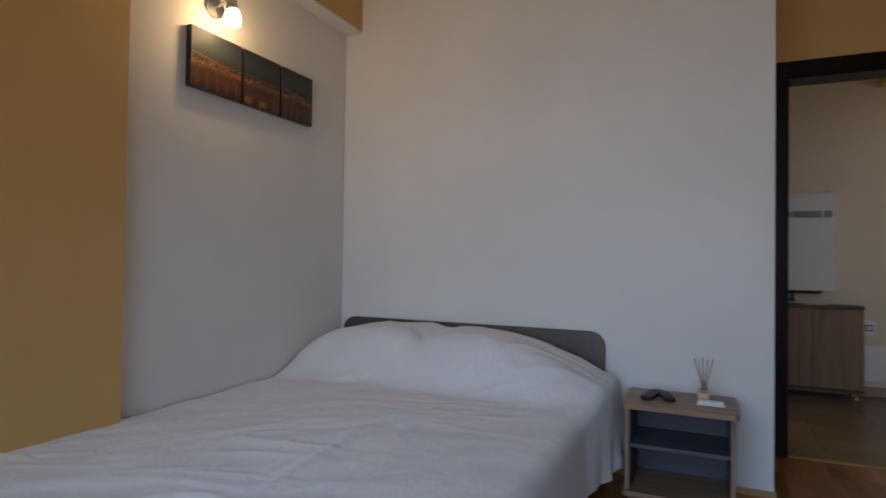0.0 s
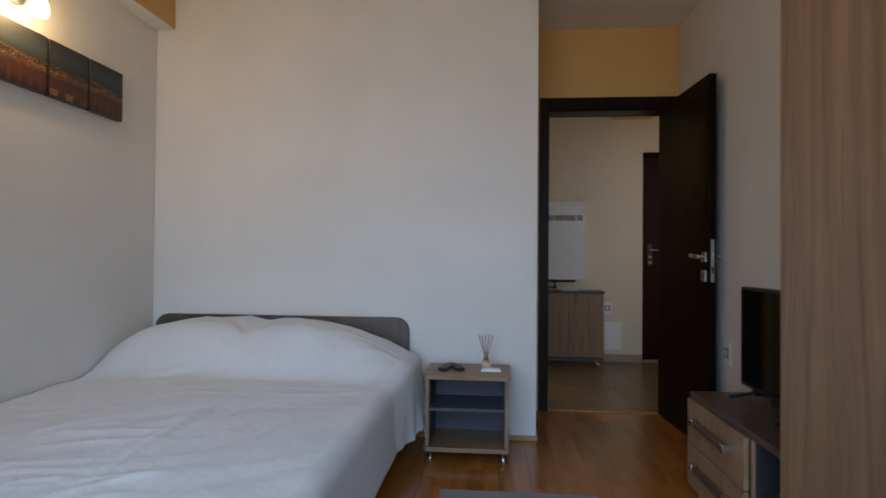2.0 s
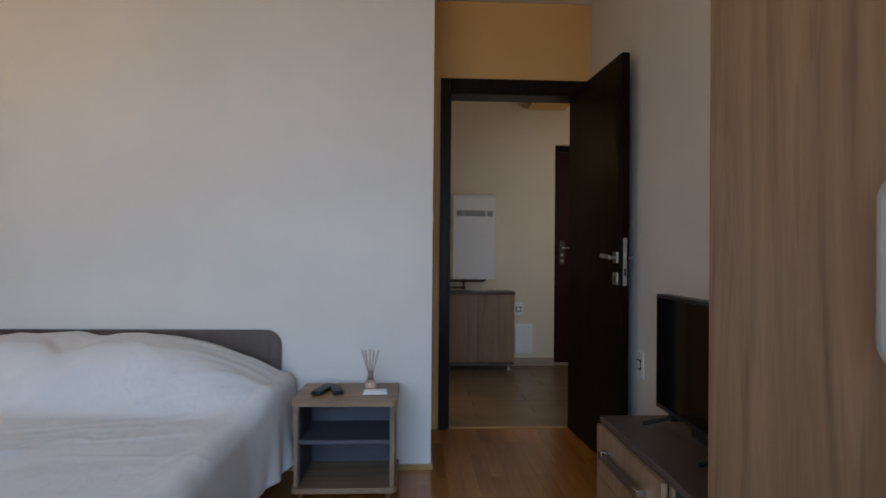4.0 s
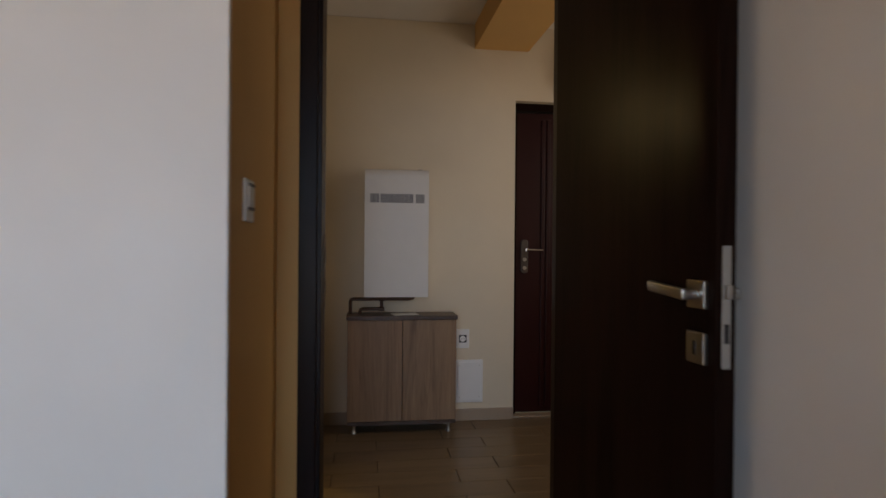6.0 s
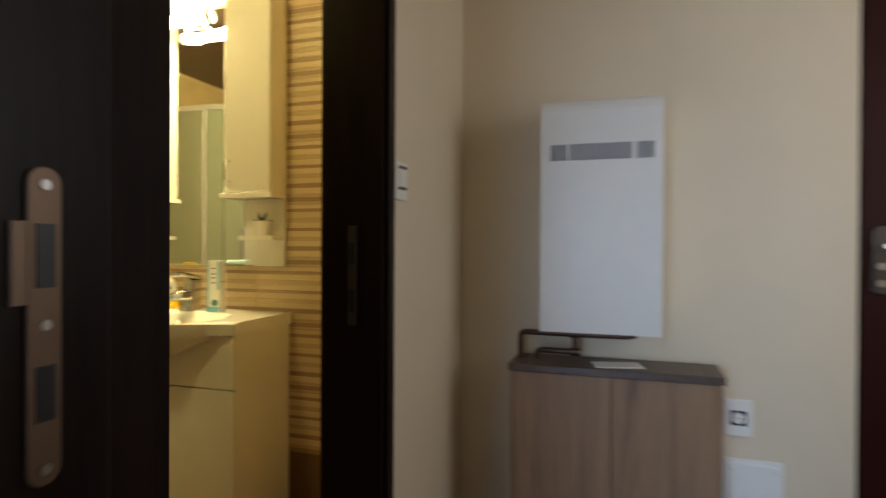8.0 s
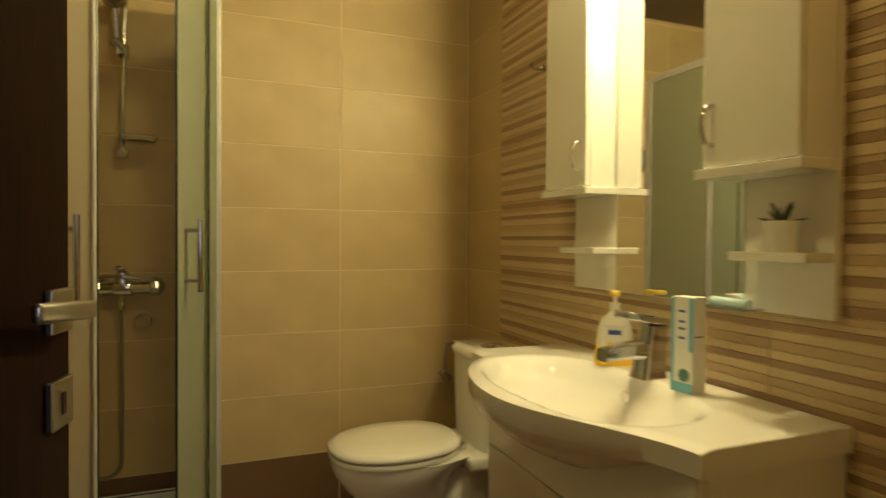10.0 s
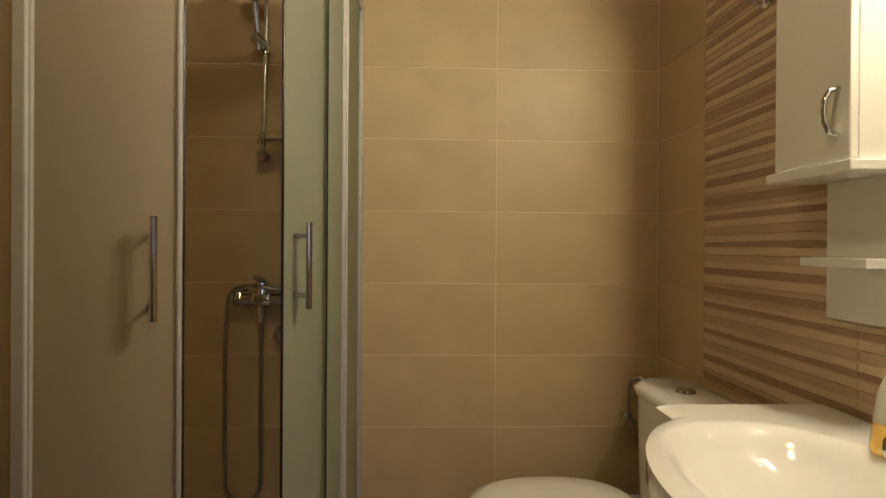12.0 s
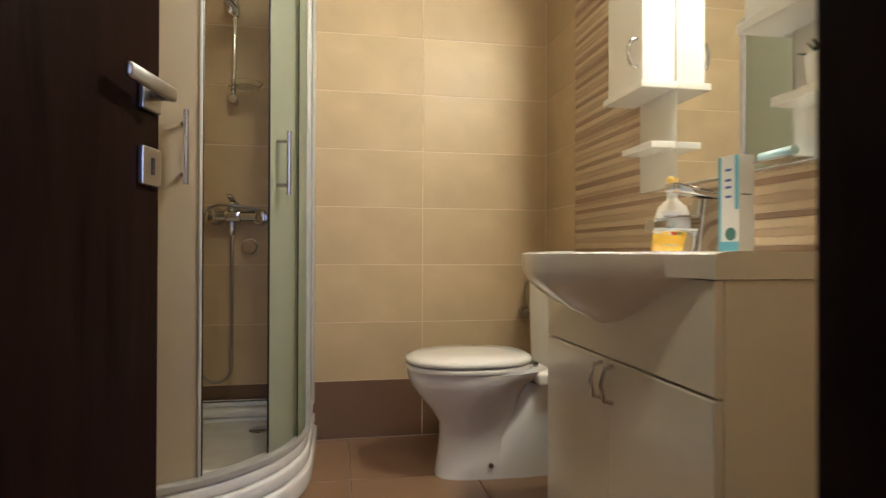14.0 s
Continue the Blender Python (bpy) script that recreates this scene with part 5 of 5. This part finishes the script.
ml = thing("mirror_lamp", "bright tubular lamp on an arm over the mirror", "lamp", (1.0, BY1 - 0.021, 1.955))
part("bracket", box(-0.05, 0.05, -0.014, -0.0004, 0.015, 0.075, 0.004), CHROME, ml)
smooth(part("arm", tube([(0, -0.012, 0.045), (0, -0.035, 0.066), (0, -0.065, 0.066), (0, -0.083, 0.050)], 0.007, 12), CHROME, ml))
mt = smooth(part("tube", tube([(-0.13, -0.086, 0.03), (0.13, -0.086, 0.03)], 0.024, 18), MIRRORGLOW, ml, "lit white glass tube"))
mt.visible_shadow = False
for x in (-0.14, 0.14):
    part("cap", cyl((x, -0.086, 0.03), 0.026, 0.02, "x", 16), CHROME, ml)

plant = thing("potted_plant", "small dark succulent in a white pot", "plant", (1.352, BY1 - 0.060, 1.1145))
smooth(part("pot", lathe((0, 0, 0), [(0, 0), (0.024, 0), (0.031, 0.058), (0.028, 0.058), (0.026, 0.05), (0, 0.05)], 22), CERAMIC, plant))
LEAF = plain("succulent_leaf", (0.035, 0.07, 0.03), 0.5)
for k in range(14):
    a, tilt = k * 137.5, 25 + (k % 4) * 17
    bm = bmesh.new()
    bmesh.ops.create_cone(bm, cap_ends=True, segments=5, radius1=0.006, radius2=0.0008, depth=0.045)
    bmesh.ops.translate(bm, vec=(0, 0, 0.022), verts=bm.verts)
    part("leaf", turned(bm, pose(0, 0, 0.052, 0, 0, a) @ pose(0, 0, 0, 0, tilt, 0)), LEAF, plant)
cup = thing("toothbrush_holder", "small pale blue tube resting against the mirror edge", "tube", (1.238, BY1 - 0.05, 0.998))
part("bracket", box(-0.045, 0.045, -0.03, 0.049, -0.004, 0.0, 0.001), CHROME, cup)
smooth(part("tube", tube([(-0.045, -0.01, 0.010), (0.05, -0.014, 0.010)], 0.0095, 14), plain("pale_blue_plastic", (0.55, 0.75, 0.82), 0.3), cup))

hook = thing("towel_hook", "small chrome hook on the striped tiles", "hook", (0.395, BY1 - 0.003, 1.72))
smooth(part("plate", cyl((0, -0.004, 0), 0.014, 0.008, "y", 18), CHROME, hook))
smooth(part("peg", tube([(0, -0.006, 0.0), (0.002, -0.030, -0.004), (0.004, -0.044, 0.004), (0.005, -0.048, 0.016)], 0.0045, 10), CHROME, hook))

bk = thing("laundry_basket", "dark brown plastic laundry basket with slotted sides", "basket", (0.87, 0.81, 0))
WEAVE = plain("dark_brown_basket_plastic", (0.022, 0.015, 0.011), 0.45, 0, 0.3, 60)
smooth(part("basket", lathe((0, 0, 0), [(0, 0.0), (0.118, 0.0), (0.122, 0.02), (0.136, 0.46), (0.146, 0.53), (0.158, 0.57), (0.150, 0.57), (0.0, 0.55)], 36), WEAVE, bk), 40)
smooth(part("lid", lathe((0, 0, 0.571), [(0.0, 0.0), (0.160, 0.0), (0.164, 0.012), (0.158, 0.024), (0.13, 0.030), (0.0, 0.032)], 36), WEAVE, bk), 40)
for ring, z in enumerate(np.arange(0.06, 0.50, 0.085)):
    rr = 0.1235 + 0.030 * z
    for k in range(22):
        slot = box(rr - 0.003, rr + 0.0015, -0.006, 0.006, z, z + 0.060, 0.001, 1)
        part("slot", turned(slot, pose(0, 0, 0, 0, 0, (k + 0.5 * (ring % 2)) * 360 / 22)), BLACK, bk)


# ---- pieces: tiles and planks ----
def piece_mesh(name, sx, sy, sz, mat, cham=0.0015):
    """One tile or plank with chamfered upper edges, its base at z 0."""
    bm = bmesh.new()
    lo = [bm.verts.new((x, y, 0)) for x, y in ((0, 0), (sx, 0), (sx, sy), (0, sy))]
    mid = [bm.verts.new((x, y, sz - cham)) for x, y in ((0, 0), (sx, 0), (sx, sy), (0, sy))]
    hi = [bm.verts.new((x, y, sz)) for x, y in ((cham, cham), (sx - cham, cham), (sx - cham, sy - cham), (cham, sy - cham))]
    for a, b in ((lo, mid), (mid, hi)):
        for k in range(4):
            bm.faces.new((a[k], a[(k + 1) % 4], b[(k + 1) % 4], b[k]))
    bm.faces.new(hi)
    me = bpy.data.meshes.new(name)
    bm.to_mesh(me)
    bm.free()
    me.materials.append(mat)
    return me


cache = {}


def piece(name, sx, sy, sz, mat, m, parent, cham=0.0010):
    key = (name, round(sx, 4), round(sy, 4), round(sz, 4), mat.name)
    if key not in cache:
        cache[key] = piece_mesh(name, sx, sy, sz, mat, cham)
    ob = new(name, cache[key])
    ob.parent = parent
    ob.matrix_basis = m
    return ob


# bedroom parquet: strips along y, the seen stretch as single planks
floor = structure("floor", box(-0.1, 3.16, -4.1, 0.65, -0.12, -0.012), PARQUET, "glossy red-brown oak parquet floor", "floor")
PW, PL = 0.0695, 0.49
rng = random.Random(4)
rest = []
for i in range(47):
    x = -0.03 + i * 0.07
    y = -4.06 - rng.random() * PL
    while y < 0.645:
        y0, y1 = max(y, -4.08), min(y + PL - 0.0006, 0.645)
        x1 = min(x + PW, 3.157)
        if y1 - y0 > 0.03 and x1 - x > 0.01:
            if x > 1.38 and y0 > -1.75:
                piece("plank", x1 - x, y1 - y0, 0.012, PARQUET, pose(x, y0, -0.012), floor, 0.0003)
            else:
                rest.append((x, x1, y0, y1, -0.012, 0.0))
        y += PL
tagged(part("parquet_rest", boxes(*rest), PARQUET, floor), kind="stuff")

hall_floor = structure("floor_hall", box(2.13, 4.5, 0.65, 2.6, -0.12, -0.010), HGROUT, "brown wood-look tile floor in the hallway", "floor")
for j in range(14):
    y = 0.66 + j * 0.152
    x = 2.13 - (0.2 if j % 2 else 0.42)
    while x < 4.5:
        x0, x1, y1 = max(x, 2.131), min(x + 0.6, 4.5), min(y + 0.1495, 2.60)
        if x1 - x0 > 0.03 and y1 - y > 0.02:
            piece("tile", x1 - x0 - 0.0025, y1 - y, 0.012, HALLFLOOR, pose(x0, y, -0.012), hall_floor)
        x += 0.602

bath_floor = structure("floor_bath", box(BX - 0.1, 2.13, BY0 - 0.1, BY1 + 0.05, -0.12, -0.010), FGROUT, "brown ceramic tile floor in the bathroom", "floor")
for i in range(-1, 5):
    for j in range(-3, 3):
        x0, x1 = max(BX - 0.008, 0.205 + 0.45 * i), min(2.13, 0.205 + 0.45 * (i + 1) - 0.005)
        y0, y1 = max(BY0, 1.525 + 0.45 * j), min(BY1 + 0.008, 1.525 + 0.45 * (j + 1) - 0.005)
        if x1 - x0 > 0.02 and y1 - y0 > 0.02:
            piece("tile", x1 - x0, y1 - y0, 0.010, FLOORTILE, pose(x0, y0, -0.010), bath_floor)

J, X_BAND = 0.003, 0.085
west, south, north = (bpy.data.objects[k] for k in ("wall_bath_west", "wall_bath_south", "wall_bath_north"))
for r in range(10):
    z0, z1 = 0.25 * r, min(BH, 0.25 * (r + 1))
    mat = DARKTILE if r == 0 else TILE
    for y0, y1 in ((BY0, 0.645), (0.645, 1.245), (1.245, 1.845), (1.845, BY1)):
        piece("tile", y1 - y0 - J, z1 - z0 - J, 0.008, mat, pose(BX - 0.008, y0, z0 + J, 90, 0, 90), west)
    for x0, x1 in ((BX, 0.35), (0.35, 0.95), (0.95, 1.55), (1.55, 1.955)):
        piece("tile", x1 - x0 - J, z1 - z0 - J, 0.008, mat, pose(x1 - J, BY0 - 0.008, z0 + J, 90, 0, 180), south)
    piece("tile", X_BAND - BX - J, z1 - z0 - J, 0.008, mat, pose(BX, BY1 + 0.008, z0 + J, 90, 0, 0), north)

# striped relief tiles on the basin wall, four brown bands to a tile, over a brown plinth
STRIPES = ((0.021, "d"), (0.013, "m"), (0.021, "l"), (0.020, "d"), (0.018, "l"), (0.020, "m"), (0.020, "l"), (0.015, "d"),
           (0.019, "l"), (0.022, "m"), (0.020, "l"), (0.016, "d"), (0.012, "l"), (0.013, "m"))
KIND = {"d": (BANDDARK, 0.0080), "m": (BANDMID, 0.0088), "l": (BANDLIGHT, 0.0094)}
COLUMNS = ((X_BAND, 0.685), (0.685, 1.285), (1.285, 1.955))
for x0, x1 in COLUMNS:
    piece("tile", x1 - x0 - J, 0.25 - J, 0.008, DARKTILE, pose(x0, BY1 + 0.008, J, 90, 0, 0), north)
for r in range(1, 9):
    for x0, x1 in COLUMNS:
        z = 0.25 * r
        for h, kind in STRIPES:
            mat, t = KIND[kind]
            piece("tile_band", x1 - x0 - 0.001, h - 0.0016, t, mat, pose(x0, BY1 + 0.008, z, 90, 0, 0), north)
            z += h
